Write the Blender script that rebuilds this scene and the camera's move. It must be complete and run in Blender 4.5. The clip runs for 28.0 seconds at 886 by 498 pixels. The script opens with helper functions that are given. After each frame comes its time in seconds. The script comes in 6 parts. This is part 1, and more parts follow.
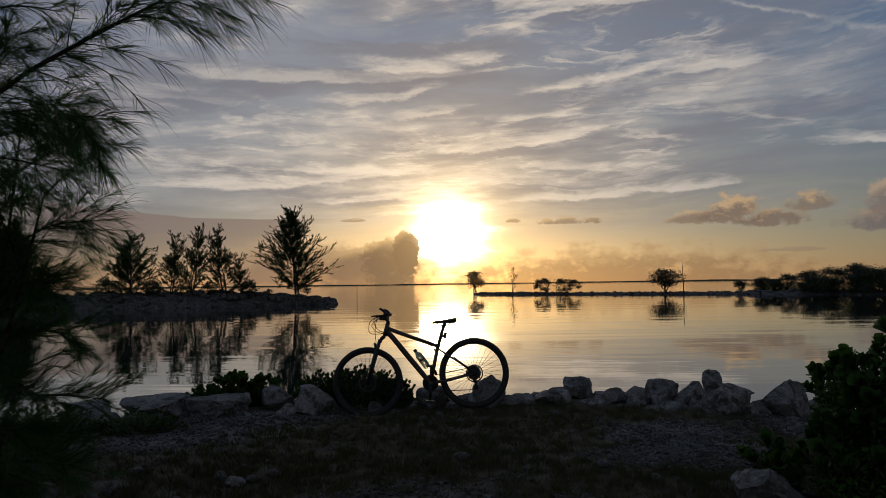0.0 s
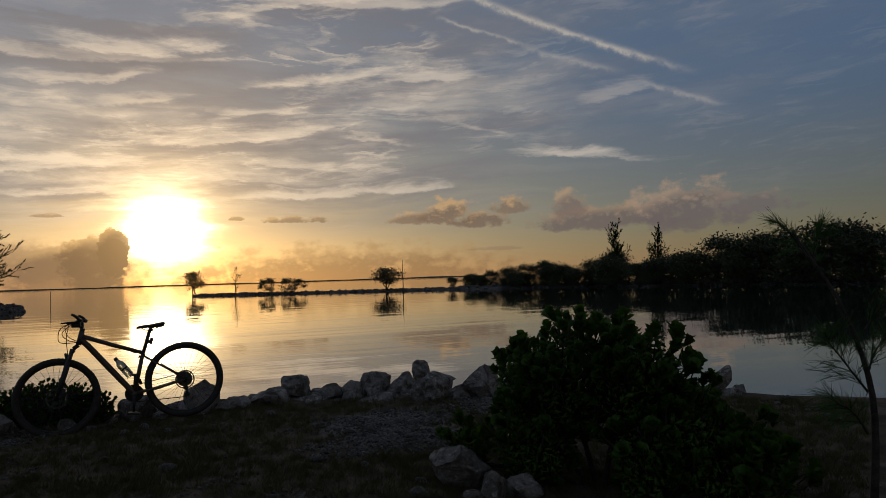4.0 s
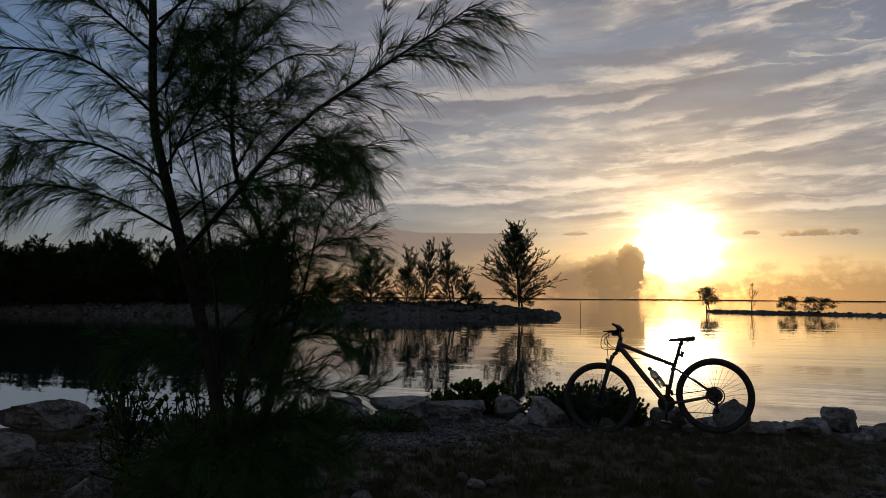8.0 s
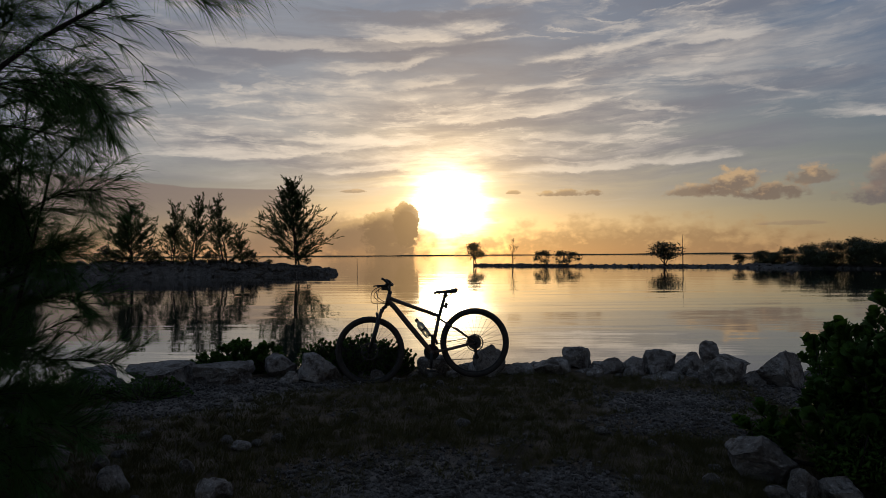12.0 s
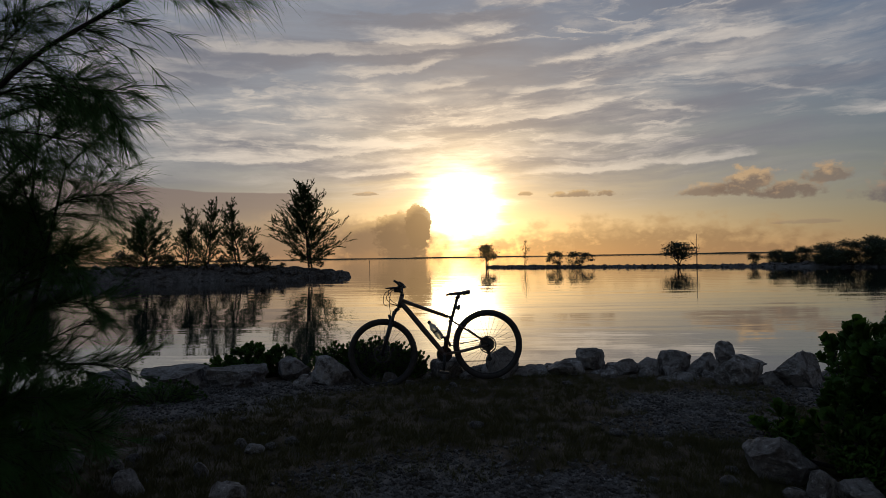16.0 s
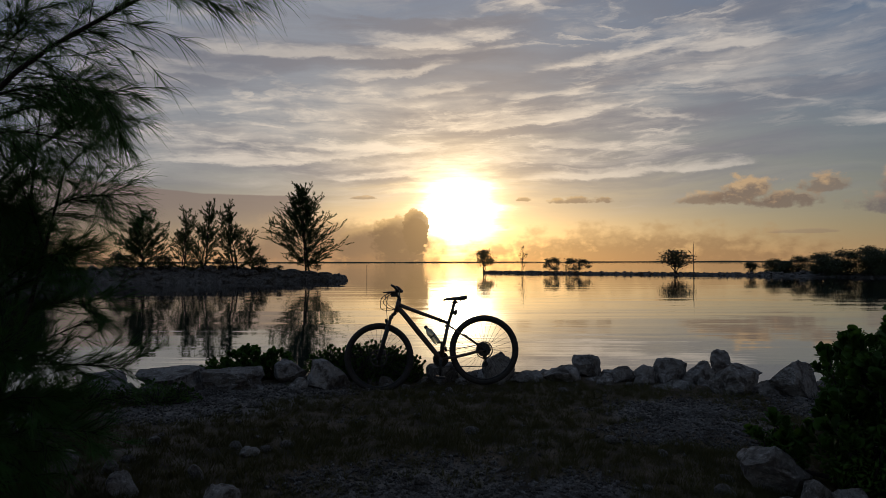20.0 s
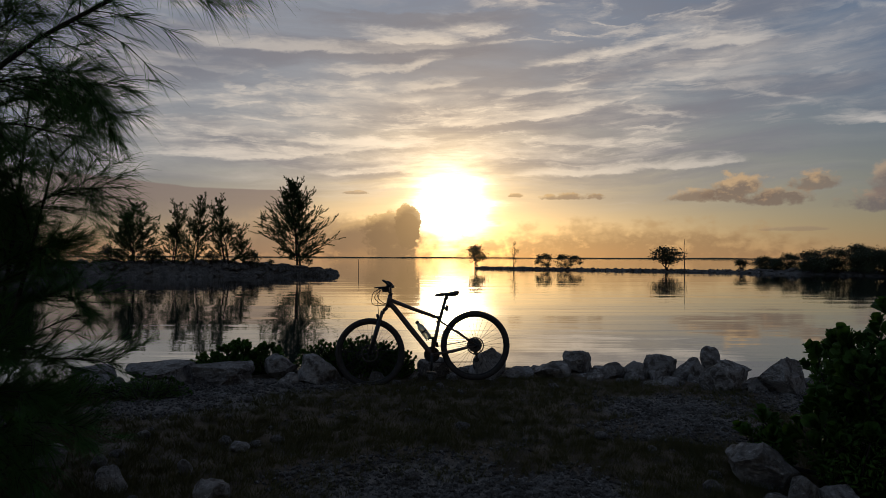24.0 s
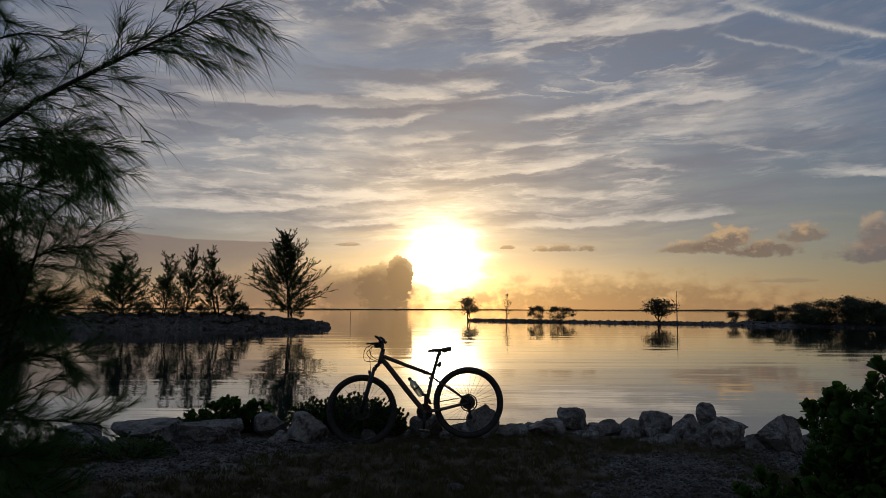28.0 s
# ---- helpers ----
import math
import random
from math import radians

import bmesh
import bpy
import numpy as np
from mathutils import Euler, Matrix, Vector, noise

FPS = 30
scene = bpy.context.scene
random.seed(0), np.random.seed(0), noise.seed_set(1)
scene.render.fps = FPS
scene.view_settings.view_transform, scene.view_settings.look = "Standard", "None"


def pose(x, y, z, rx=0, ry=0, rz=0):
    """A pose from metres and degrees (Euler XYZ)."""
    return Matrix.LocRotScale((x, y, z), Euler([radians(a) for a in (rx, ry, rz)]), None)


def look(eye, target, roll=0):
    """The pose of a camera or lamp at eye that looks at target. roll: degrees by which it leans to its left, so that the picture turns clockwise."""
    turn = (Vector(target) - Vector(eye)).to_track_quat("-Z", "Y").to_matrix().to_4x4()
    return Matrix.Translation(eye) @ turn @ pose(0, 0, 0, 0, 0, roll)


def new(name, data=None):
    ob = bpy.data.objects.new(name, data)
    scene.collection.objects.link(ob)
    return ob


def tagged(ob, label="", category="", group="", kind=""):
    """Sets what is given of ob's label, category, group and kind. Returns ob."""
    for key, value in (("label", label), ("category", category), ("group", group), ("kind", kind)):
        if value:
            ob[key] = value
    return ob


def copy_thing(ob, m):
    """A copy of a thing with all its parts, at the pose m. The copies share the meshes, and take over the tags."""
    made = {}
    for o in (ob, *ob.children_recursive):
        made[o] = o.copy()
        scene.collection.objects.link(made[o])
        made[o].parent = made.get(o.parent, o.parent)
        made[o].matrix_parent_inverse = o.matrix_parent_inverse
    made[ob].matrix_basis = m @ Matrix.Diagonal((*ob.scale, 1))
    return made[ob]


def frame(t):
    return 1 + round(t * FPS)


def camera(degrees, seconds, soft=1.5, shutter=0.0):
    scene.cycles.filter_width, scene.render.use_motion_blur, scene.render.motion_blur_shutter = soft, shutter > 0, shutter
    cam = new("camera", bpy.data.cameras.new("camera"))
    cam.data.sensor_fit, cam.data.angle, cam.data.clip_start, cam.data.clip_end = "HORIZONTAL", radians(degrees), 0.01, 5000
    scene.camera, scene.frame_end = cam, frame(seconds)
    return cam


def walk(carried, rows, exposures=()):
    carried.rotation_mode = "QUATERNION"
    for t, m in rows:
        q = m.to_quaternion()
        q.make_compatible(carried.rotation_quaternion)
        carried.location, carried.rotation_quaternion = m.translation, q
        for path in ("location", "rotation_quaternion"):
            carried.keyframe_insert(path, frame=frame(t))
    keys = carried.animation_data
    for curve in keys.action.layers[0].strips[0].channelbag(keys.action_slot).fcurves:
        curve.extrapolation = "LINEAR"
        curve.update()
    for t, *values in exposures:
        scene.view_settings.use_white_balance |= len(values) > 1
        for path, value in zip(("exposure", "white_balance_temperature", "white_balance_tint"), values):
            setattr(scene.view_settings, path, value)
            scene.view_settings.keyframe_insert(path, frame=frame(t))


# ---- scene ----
cam = camera(65.47, 28.0, 0.7)
EYE = 1.27
# seconds, x, y, z from the first eye, then the three turns in degrees
ROWS = [
    (0, 0.004, 0.017, 0.002, 92.92, 0.78, 0.04),
    (0.5, 0.008, 0.001, -0.003, 92.86, 0.55, -1.55),
    (1, 0.022, 0.010, 0.007, 92.74, 0.92, -6.13),
    (1.5, 0.027, 0.021, 0.009, 92.81, 1.46, -9.41),
    (2, 0.053, 0.037, 0.007, 92.83, 1.24, -13.79),
    (2.5, 0.081, 0.053, 0.011, 92.55, 1.45, -18.46),
    (3, 0.089, 0.038, 0.009, 92.43, 1.60, -21.85),
    (3.5, 0.089, -0.006, 0.002, 92.36, 1.77, -23.31),
    (4, 0.081, -0.053, -0.005, 92.33, 1.84, -22.43),
    (4.5, 0.070, -0.078, -0.007, 92.35, 1.71, -18.80),
    (5, 0.046, -0.087, -0.003, 92.45, 1.17, -13.08),
    (5.5, 0.028, -0.084, -0.003, 92.35, 0.89, -7.35),
    (6, 0.013, -0.069, -0.006, 92.06, 1.26, -2.20),
    (6.5, -0.023, -0.068, 0.001, 92.12, 0.74, 5.47),
    (7, -0.046, -0.085, 0.003, 92.59, 0.30, 13.67),
    (7.5, -0.068, -0.088, 0.015, 93.41, -0.42, 17.77),
    (8, -0.078, -0.085, 0.005, 94.09, -0.45, 18.30),
    (8.5, -0.075, -0.076, 0.003, 93.88, -0.35, 17.33),
    (9, -0.063, -0.061, 0.001, 93.29, 0.03, 14.68),
    (9.5, -0.038, -0.034, -0.001, 92.61, 0.09, 8.25),
    (10, -0.010, -0.042, -0.013, 91.90, 0.04, 4.25),
    (10.5, -0.003, -0.037, -0.015, 91.05, 0.33, 2.00),
    (11, -0.007, -0.037, -0.010, 90.69, 0.09, 0.24),
    (11.5, -0.015, -0.040, -0.006, 90.77, 0.02, -0.20),
    (12, -0.014, -0.038, -0.005, 90.54, 0.41, 0.02),
    (12.5, -0.012, -0.036, -0.006, 90.79, 0.65, 0.05),
    (13, -0.010, -0.034, -0.007, 90.82, 1.03, 0.24),
    (13.5, -0.007, -0.029, -0.007, 90.72, 1.68, 0.61),
    (14, -0.005, -0.024, -0.006, 90.61, 2.17, 0.91),
    (14.5, -0.006, -0.022, -0.006, 90.63, 2.10, 0.92),
    (15, -0.009, -0.022, -0.006, 90.86, 1.12, 0.68),
    (15.5, -0.016, -0.022, -0.006, 90.77, 0.85, 0.97),
    (16, -0.011, -0.019, -0.008, 90.72, 0.90, 1.05),
    (16.5, -0.008, -0.022, -0.009, 90.65, 0.93, 0.84),
    (17, -0.012, -0.030, -0.007, 90.79, 0.87, 0.84),
    (17.5, -0.013, -0.036, -0.006, 91.00, 0.50, 0.79),
    (18, -0.012, -0.030, -0.007, 90.95, 0.36, 0.47),
    (18.5, -0.011, -0.029, -0.006, 90.80, 0.23, 0.45),
    (19, -0.013, -0.031, -0.007, 90.97, 0.34, 0.72),
    (19.5, -0.015, -0.026, -0.009, 91.03, 0.09, 0.75),
    (20, -0.014, -0.028, -0.005, 91.11, 0.13, 0.82),
    (20.5, -0.012, -0.033, -0.007, 91.07, 0.05, 0.74),
    (21, -0.012, -0.030, -0.008, 90.89, -0.03, 0.53),
    (21.5, -0.014, -0.028, -0.007, 90.79, -0.06, 0.39),
    (22, -0.014, -0.026, -0.007, 90.68, -0.10, 0.30),
    (22.5, -0.012, -0.022, -0.007, 90.54, -0.17, 0.24),
    (23, -0.011, -0.019, -0.007, 90.44, -0.23, 0.21),
    (23.5, -0.011, -0.019, -0.007, 90.47, -0.25, 0.18),
    (24, -0.013, -0.024, -0.004, 90.73, -0.22, 0.14),
    (24.5, -0.009, -0.026, -0.006, 90.94, -0.09, 0.07),
    (25, -0.009, -0.025, -0.007, 90.89, -0.00, 0.08),
    (25.5, -0.012, -0.027, -0.006, 90.94, -0.14, 0.16),
    (26, -0.002, -0.028, -0.020, 90.11, -0.00, 0.10),
    (26.5, -0.011, -0.020, -0.013, 88.56, -0.22, 0.12),
    (27, -0.016, -0.017, 0.004, 89.88, -0.13, -0.35),
    (27.5, -0.020, -0.017, 0.025, 93.48, -0.04, -0.51),
    (28, -0.019, -0.016, 0.032, 95.03, -0.19, -0.50),
]
walk(cam, [(t, pose(x, y, EYE + z, rx, ry, rz)) for t, x, y, z, rx, ry, rz in ROWS],
     [(0, 0.0, 6500, 10), (2.5, -0.04, 6750, 10), (5, -0.04, 7150, 11), (6.5, 0.02, 6900, 10), (7, 0.04, 6850, 10), (7.5, 0.16, 6750, 11), (9, 0.17, 6700, 10), (10.5, 0.11, 6600, 10), (12, 0.08, 6550, 10), (26, 0.08, 6500, 10), (28, 0.05, 6500, 10)])

# ---------------------------------------------------------------- world and sun
SUN_AZ, SUN_EL = radians(0.55), radians(4.2)
SUN_DIR = Vector((math.sin(SUN_AZ) * math.cos(SUN_EL), math.cos(SUN_AZ) * math.cos(SUN_EL), math.sin(SUN_EL)))


class Graph:
    """Short hand for building node trees."""

    def __init__(self, tree):
        self.t = tree

    def node(self, kind, op=""):
        n = self.t.nodes.new(kind)
        if op:
            n.operation = op
        return n

    def put(self, sock, v):
        if isinstance(v, bpy.types.NodeSocket):
            self.t.links.new(v, sock)
        elif v is not None:
            sock.default_value = v

    def m(self, op, a, b=None, c=None):
        n = self.node("ShaderNodeMath", op)
        for i, v in enumerate((a, b, c)):
            if v is not None:
                self.put(n.inputs[i], v)
        return n.outputs[0]

    def add(self, a, b):
        return self.m("ADD", a, b)

    def sub(self, a, b):
        return self.m("SUBTRACT", a, b)

    def mul(self, a, b):
        return self.m("MULTIPLY", a, b)

    def vec(self, x, y, z):
        n = self.node("ShaderNodeCombineXYZ")
        for i, v in enumerate((x, y, z)):
            self.put(n.inputs[i], v)
        return n.outputs[0]

    def noise(self, vector, scale, detail=4.0, rough=0.55, distort=0.0):
        n = self.node("ShaderNodeTexNoise")
        self.put(n.inputs["Vector"], vector)
        for k, v in (("Scale", scale), ("Detail", detail), ("Roughness", rough), ("Distortion", distort)):
            n.inputs[k].default_value = v
        return n.outputs[0]

    def smooth(self, v, lo, hi, a=0.0, b=1.0):
        n = self.node("ShaderNodeMapRange")
        n.interpolation_type = "SMOOTHSTEP"
        for i, x in enumerate((v, lo, hi, a, b)):
            self.put(n.inputs[i], x)
        return n.outputs[0]

    def mix(self, f, a, b, blend="MIX"):
        n = self.node("ShaderNodeMix")
        n.data_type, n.blend_type = "RGBA", blend
        self.put(n.inputs[0], f)
        for i, v in ((6, a), (7, b)):
            self.put(n.inputs[i], (*v, 1) if isinstance(v, tuple) and len(v) == 3 else v)
        return n.outputs[2]

    def scale(self, col, f):
        """A colour times a number."""
        n = self.node("ShaderNodeVectorMath", "SCALE")
        self.put(n.inputs[0], col)
        self.put(n.inputs[3], f)
        return n.outputs[0]

    def plus(self, a, b):
        n = self.node("ShaderNodeVectorMath", "ADD")
        self.put(n.inputs[0], a)
        self.put(n.inputs[1], b)
        return n.outputs[0]

    def rgb(self, *c):
        return self.vec(*c)

    def blend(self, f, a, b):
        """A mix of two colours kept as vectors."""
        n = self.node("ShaderNodeMix")
        n.data_type = "VECTOR"
        self.put(n.inputs[0], f)
        self.put(n.inputs[4], a)
        self.put(n.inputs[5], b)
        return n.outputs[1]


def build_world():
    world = bpy.data.worlds.new("sunset_sky")
    scene.world = world
    world.use_nodes = True
    t = world.node_tree
    t.nodes.clear()
    g = Graph(t)
    d = g.node("ShaderNodeTexCoord").outputs["Generated"]
    sep = g.node("ShaderNodeSeparateXYZ")
    g.put(sep.inputs[0], d)
    x, y, z = sep.outputs
    deg = 180 / math.pi
    az = g.mul(g.m("ARCTAN2", x, y), deg)
    el = g.mul(g.m("ARCSINE", z), deg)
    up = g.m("MAXIMUM", el, 0.0)
    dot = g.node("ShaderNodeVectorMath", "DOT_PRODUCT")
    g.put(dot.inputs[0], d)
    dot.inputs[1].default_value = SUN_DIR
    theta = g.mul(g.m("ARCCOSINE", g.m("MINIMUM", dot.outputs["Value"], 0.999999)), deg)

    sky = g.node("ShaderNodeTexSky")
    sky.sky_type, sky.sun_disc = "NISHITA", False
    sky.sun_elevation, sky.sun_rotation = SUN_EL, SUN_AZ
    sky.air_density, sky.dust_density, sky.ozone_density = 1.0, 0.6, 2.0
    parts = g.node("ShaderNodeSeparateColor")
    g.put(parts.inputs[0], sky.outputs[0])
    clear = g.scale(g.vec(*parts.outputs[:3]), 0.034)

    def fall(v, width, power=1.0):
        q = g.m("DIVIDE", v, width)
        return g.m("EXPONENT", g.mul(g.m("POWER", q, power) if power != 1 else q, -1.0))

    # thin high cloud that scatters the sunlight, and the warm haze low down
    veil = g.plus(g.scale(g.rgb(0.20, 0.17, 0.14), fall(theta, 24)), g.scale(g.rgb(0.108, 0.062, 0.026), g.mul(fall(up, 6.5), g.add(g.mul(fall(theta, 22), 0.75), 0.35))))
    shader = None

    def layer(f, colour):
        """Lays a colour over the sky so far, by the share f."""
        nonlocal shader
        b = g.node("ShaderNodeBackground")
        g.put(b.inputs[0], colour)
        if shader is None:
            shader = b.outputs[0]
            return
        n = g.node("ShaderNodeMixShader")
        # the newest layer first keeps the node stack short
        g.put(n.inputs[0], g.sub(1.0, f))
        g.put(n.inputs[1], b.outputs[0])
        g.put(n.inputs[2], shader)
        shader = n.outputs[0]

    layer(1.0, g.plus(g.plus(clear, veil), g.plus(g.scale(g.rgb(0.016, 0.052, 0.118), g.mul(g.smooth(el, 1.0, 22.0, 0.25, 1.0), g.smooth(theta, 120.0, 45.0, 0.10, 1.0))), g.scale(g.rgb(0.122, 0.090, 0.056), g.smooth(theta, 60.0, 130.0)))))
    layer(g.mul(g.smooth(az, -24.0, -44.0), g.smooth(el, 1.0, 10.0, 0.2, 0.8)), g.blend(g.smooth(el, 4.0, 20.0), g.rgb(0.225, 0.275, 0.345), g.rgb(0.105, 0.178, 0.300)))
    layer(g.mul(g.smooth(az, 24.0, 42.0), g.smooth(el, 6.0, 16.0, 0.0, 0.55)), g.rgb(0.075, 0.130, 0.235))
    near = fall(theta, 15)

    # fibrous high cloud: long strands, finer and closer together towards the horizon
    warp = g.noise(g.vec(g.mul(az, 0.055), g.mul(el, 0.14), 3.1), 1.0, 3.0, 0.5)
    curl = g.noise(g.vec(g.mul(az, 0.21), g.mul(el, 0.55), 8.1), 1.0, 6.0, 0.62)
    slope = g.add(g.mul(az, 0.022), g.mul(g.mul(az, az), 0.0004))
    across = g.add(g.sub(el, slope), g.add(g.mul(g.sub(warp, 0.5), 3.2), g.mul(g.sub(curl, 0.5), 0.9)))
    rank = g.mul(g.m("LOGARITHM", g.m("MAXIMUM", g.add(across, 6.0), 1.0), math.e), 8.0)
    along = g.add(az, g.mul(g.sub(curl, 0.5), 3.0))
    sheet = g.noise(g.vec(g.mul(along, 0.050), g.mul(rank, 0.75), 0.0), 1.0, 5.0, 0.55)
    fibre = g.noise(g.vec(g.mul(along, 0.060), g.mul(rank, 1.05), 7.7), 1.0, 8.0, 0.62)
    hair = g.noise(g.vec(g.mul(along, 0.15), g.mul(rank, 6.0), 2.2), 1.0, 5.0, 0.60)
    tuft = g.noise(g.vec(g.mul(az, 0.22), g.mul(el, 0.75), 5.9), 1.0, 6.0, 0.62, 0.3)
    clump = g.noise(g.vec(g.mul(az, 0.075), g.mul(el, 0.16), 4.4), 1.0, 3.0, 0.5)
    fray = g.noise(g.vec(g.mul(az, 0.22), g.mul(el, 0.6), 6.0), 1.0, 6.0, 0.65, 0.6)
    puff = g.noise(g.vec(g.mul(az, 0.34), g.mul(el, 0.50), 1.3), 1.5, 5.0, 0.55)
    fine = g.noise(g.vec(g.mul(az, 1.0), g.mul(el, 1.3), 5.3), 1.6, 6.0, 0.55)
    ray = g.noise(g.vec(g.mul(az, 0.05), g.mul(el, 0.45), 0.4), 2.0, 6.0, 0.65)
    seeds = [g.noise(g.vec(az, el, q), 0.9, 5.0, 0.65) for q in (1.0, 4.0)]
    spread = g.smooth(g.add(g.m("ABSOLUTE", g.add(az, 2.0)), g.mul(el, 0.2)), 20, 50, 1.0, 0.0)
    grey_col = g.plus(g.rgb(0.122, 0.140, 0.188), g.scale(g.rgb(0.27, 0.18, 0.08), near))
    lit_col = g.plus(g.rgb(0.44, 0.43, 0.43), g.scale(g.rgb(0.85, 0.58, 0.26), near))
    cover = g.add(g.mul(spread, 0.75), 0.25)
    low = g.smooth(el, 2.5, 8.0)
    thin = g.smooth(az, 14.0, 32.0, 1.0, 0.5)
    layer(g.mul(g.mul(g.smooth(g.add(g.mul(sheet, 0.75), g.mul(fibre, 0.25)), 0.36, 0.62), g.mul(cover, low)), 0.82), grey_col)
    pale = g.mul(g.mul(g.smooth(az, -3.0, -15.0), g.smooth(az, -46.0, -28.0)), g.smooth(el, 3.0, 9.0))
    layer(g.mul(pale, g.smooth(sheet, 0.60, 0.38, 0.08, 0.40)), g.rgb(0.36, 0.36, 0.375))
    thread = g.add(g.add(g.mul(fibre, 0.55), g.mul(hair, 0.10)), g.add(g.mul(tuft, 0.15), g.mul(clump, 0.20)))
    layer(g.mul(g.mul(g.smooth(thread, 0.46, 0.66), g.mul(g.smooth(clump, 0.40, 0.60, 0.30, 1.0), g.mul(g.mul(cover, thin), low))), 0.72), lit_col)
    # thin bright filaments that cross the strands
    cross = g.noise(g.vec(g.add(g.mul(along, 0.13), g.mul(rank, 0.35)), g.add(g.mul(rank, 1.7), g.mul(az, -0.035)), 11.0), 1.0, 6.0, 0.58, 0.4)
    ridge = g.sub(1.0, g.mul(g.m("ABSOLUTE", g.sub(cross, 0.5)), 2.0))
    lace = g.mul(g.smooth(ridge, 0.86, 0.99), g.mul(g.smooth(tuft, 0.42, 0.62), g.smooth(clump, 0.38, 0.58)))
    layer(g.mul(g.mul(lace, g.mul(g.mul(cover, thin), g.smooth(el, 5.0, 10.0))), 0.50), lit_col)
    # shaded undersides between the strands
    gap = g.add(g.mul(fibre, 0.40), g.add(g.mul(sheet, 0.40), g.mul(hair, 0.20)))
    layer(g.mul(g.mul(g.smooth(gap, 0.47, 0.36), g.mul(cover, low)), 0.30), grey_col)

    # single long streaks of ice cloud: bright along the line, shaded under it

    def streak(a0, e0, a1, e1, bow, above, below, light, shade=0.0, col=None):
        s = g.m("DIVIDE", g.sub(az, a0), a1 - a0)
        line = g.add(g.add(e0, g.mul(s, e1 - e0)), g.mul(g.mul(s, g.sub(1.0, s)), 4 * bow))
        off = g.add(g.sub(el, line), g.add(g.mul(g.sub(fray, 0.5), 1.3), g.mul(g.sub(curl, 0.5), 0.7)))
        ends = g.mul(g.smooth(s, -0.15, 0.35), g.smooth(s, 1.15, 0.65))
        grain = g.add(g.mul(g.sub(hair, 0.5), 1.0), g.mul(g.sub(tuft, 0.5), 1.5))
        if light:
            body = g.mul(g.mul(g.smooth(off, above * 1.5, -0.1), g.smooth(off, -0.30, 0.15)), ends)
            thick = g.mul(g.smooth(g.add(body, grain), 0.10, 1.05), g.smooth(body, 0.0, 0.35))
            layer(g.mul(thick, light * 0.85), col or lit_col)
        if shade:
            under = g.mul(g.mul(g.smooth(off, -below * 1.4, -0.10), g.smooth(off, 0.15, -0.25)), ends)
            thick = g.mul(g.smooth(g.sub(under, grain), -0.10, 1.0), g.smooth(under, 0.0, 0.3))
            layer(g.mul(thick, shade * 0.9), grey_col)

    streak(-23.3, 16.28, 6.0, 17.59, -0.46, 1.3, 1.0, 0.55, 0.6)
    streak(-11.1, 14.88, 1.2, 16.39, -0.55, 0.8, 0.8, 0.6, 0.3)
    streak(-5.9, 13.28, 3.2, 14.49, -0.05, 0.8, 0.6, 0.6, 0.3)
    streak(-26.1, 7.95, 0.8, 10.23, -1.04, 1.0, 0.7, 0.85, 0.3)
    streak(-3.7, 11.15, 17.0, 13.08, -0.88, 1.4, 1.3, 0.65, 0.65)
    streak(6.0, 15.16, 21.0, 17.08, -0.08, 0.9, 0.8, 0.75, 0.35)
    streak(17.0, 15.9, 27.0, 16.1, 0.1, 1.4, 0.6, 0.75, 0.3)
    streak(13.8, 11.79, 20.5, 10.95, 0.03, 0.35, 0.4, 0.7)
    streak(4.0, 6.66, 24.6, 7.60, -0.21, 0.9, 0.5, 0.75, 0.2)
    streak(5.0, 20.15, 20.0, 22.20, 0.82, 1.8, 1.2, 0.7, 0.4)
    streak(9.8, 22.14, 25.2, 22.06, -0.46, 1.4, 1.0, 0.6, 0.3)
    streak(24.0, 12.60, 28.6, 11.36, -0.04, 0.4, 0.5, 0.5)
    streak(28.0, 9.95, 37.0, 9.63, -0.17, 0.7, 0.4, 0.55)
    streak(28.3, 10.45, 40.3, 8.71, -0.19, 0.9, 0.5, 0.6)
    streak(-11.5, 6.71, 0.0, 7.32, 0.0, 0.7, 0.4, 0.8, 0.2)
    streak(4.0, 12.99, 12.1, 13.73, 0.0, 0.7, 0.7, 0.6, 0.4)
    streak(-9.3, 17.78, 7.0, 18.83, -0.88, 1.4, 1.2, 0.6, 0.6)
    streak(-28.4, 14.04, -15.5, 14.35, 0.18, 1.0, 1.4, 0.25, 0.5)
    streak(-13.8, 9.24, 0.3, 9.53, -0.29, 0.9, 0.6, 0.8, 0.2)
    streak(33.8, 13.4, 40.5, 14.47, 0.07, 1.4, 0.5, 0.35)
    streak(6.4, 9.52, 15.7, 8.61, 0.19, 0.9, 0.6, 0.6, 0.2)
    streak(-12.3, 19.62, 7.0, 19.90, -0.08, 0.4, 1.6, 0.0, 0.75)
    streak(18.6, 13.89, 33.4, 13.0, 0.07, 0.5, 1.6, 0.0, 0.5)

    gold = (1.0, 0.80, 0.50, 1.0)
    streak(-6.5, 5.75, 3.0, 6.35, 0.0, 1.0, 0.4, 1.0, 0.0, gold)
    streak(-4.5, 6.9, 5.0, 7.25, 0.1, 1.0, 0.4, 0.9, 0.0, gold)

    # a flat-topped bank of haze low over the land
    lid = g.add(g.add(5.42, g.mul(g.m("MAXIMUM", g.sub(-20.0, az), 0.0), 0.085)), g.mul(g.sub(fray, 0.5), 0.25))
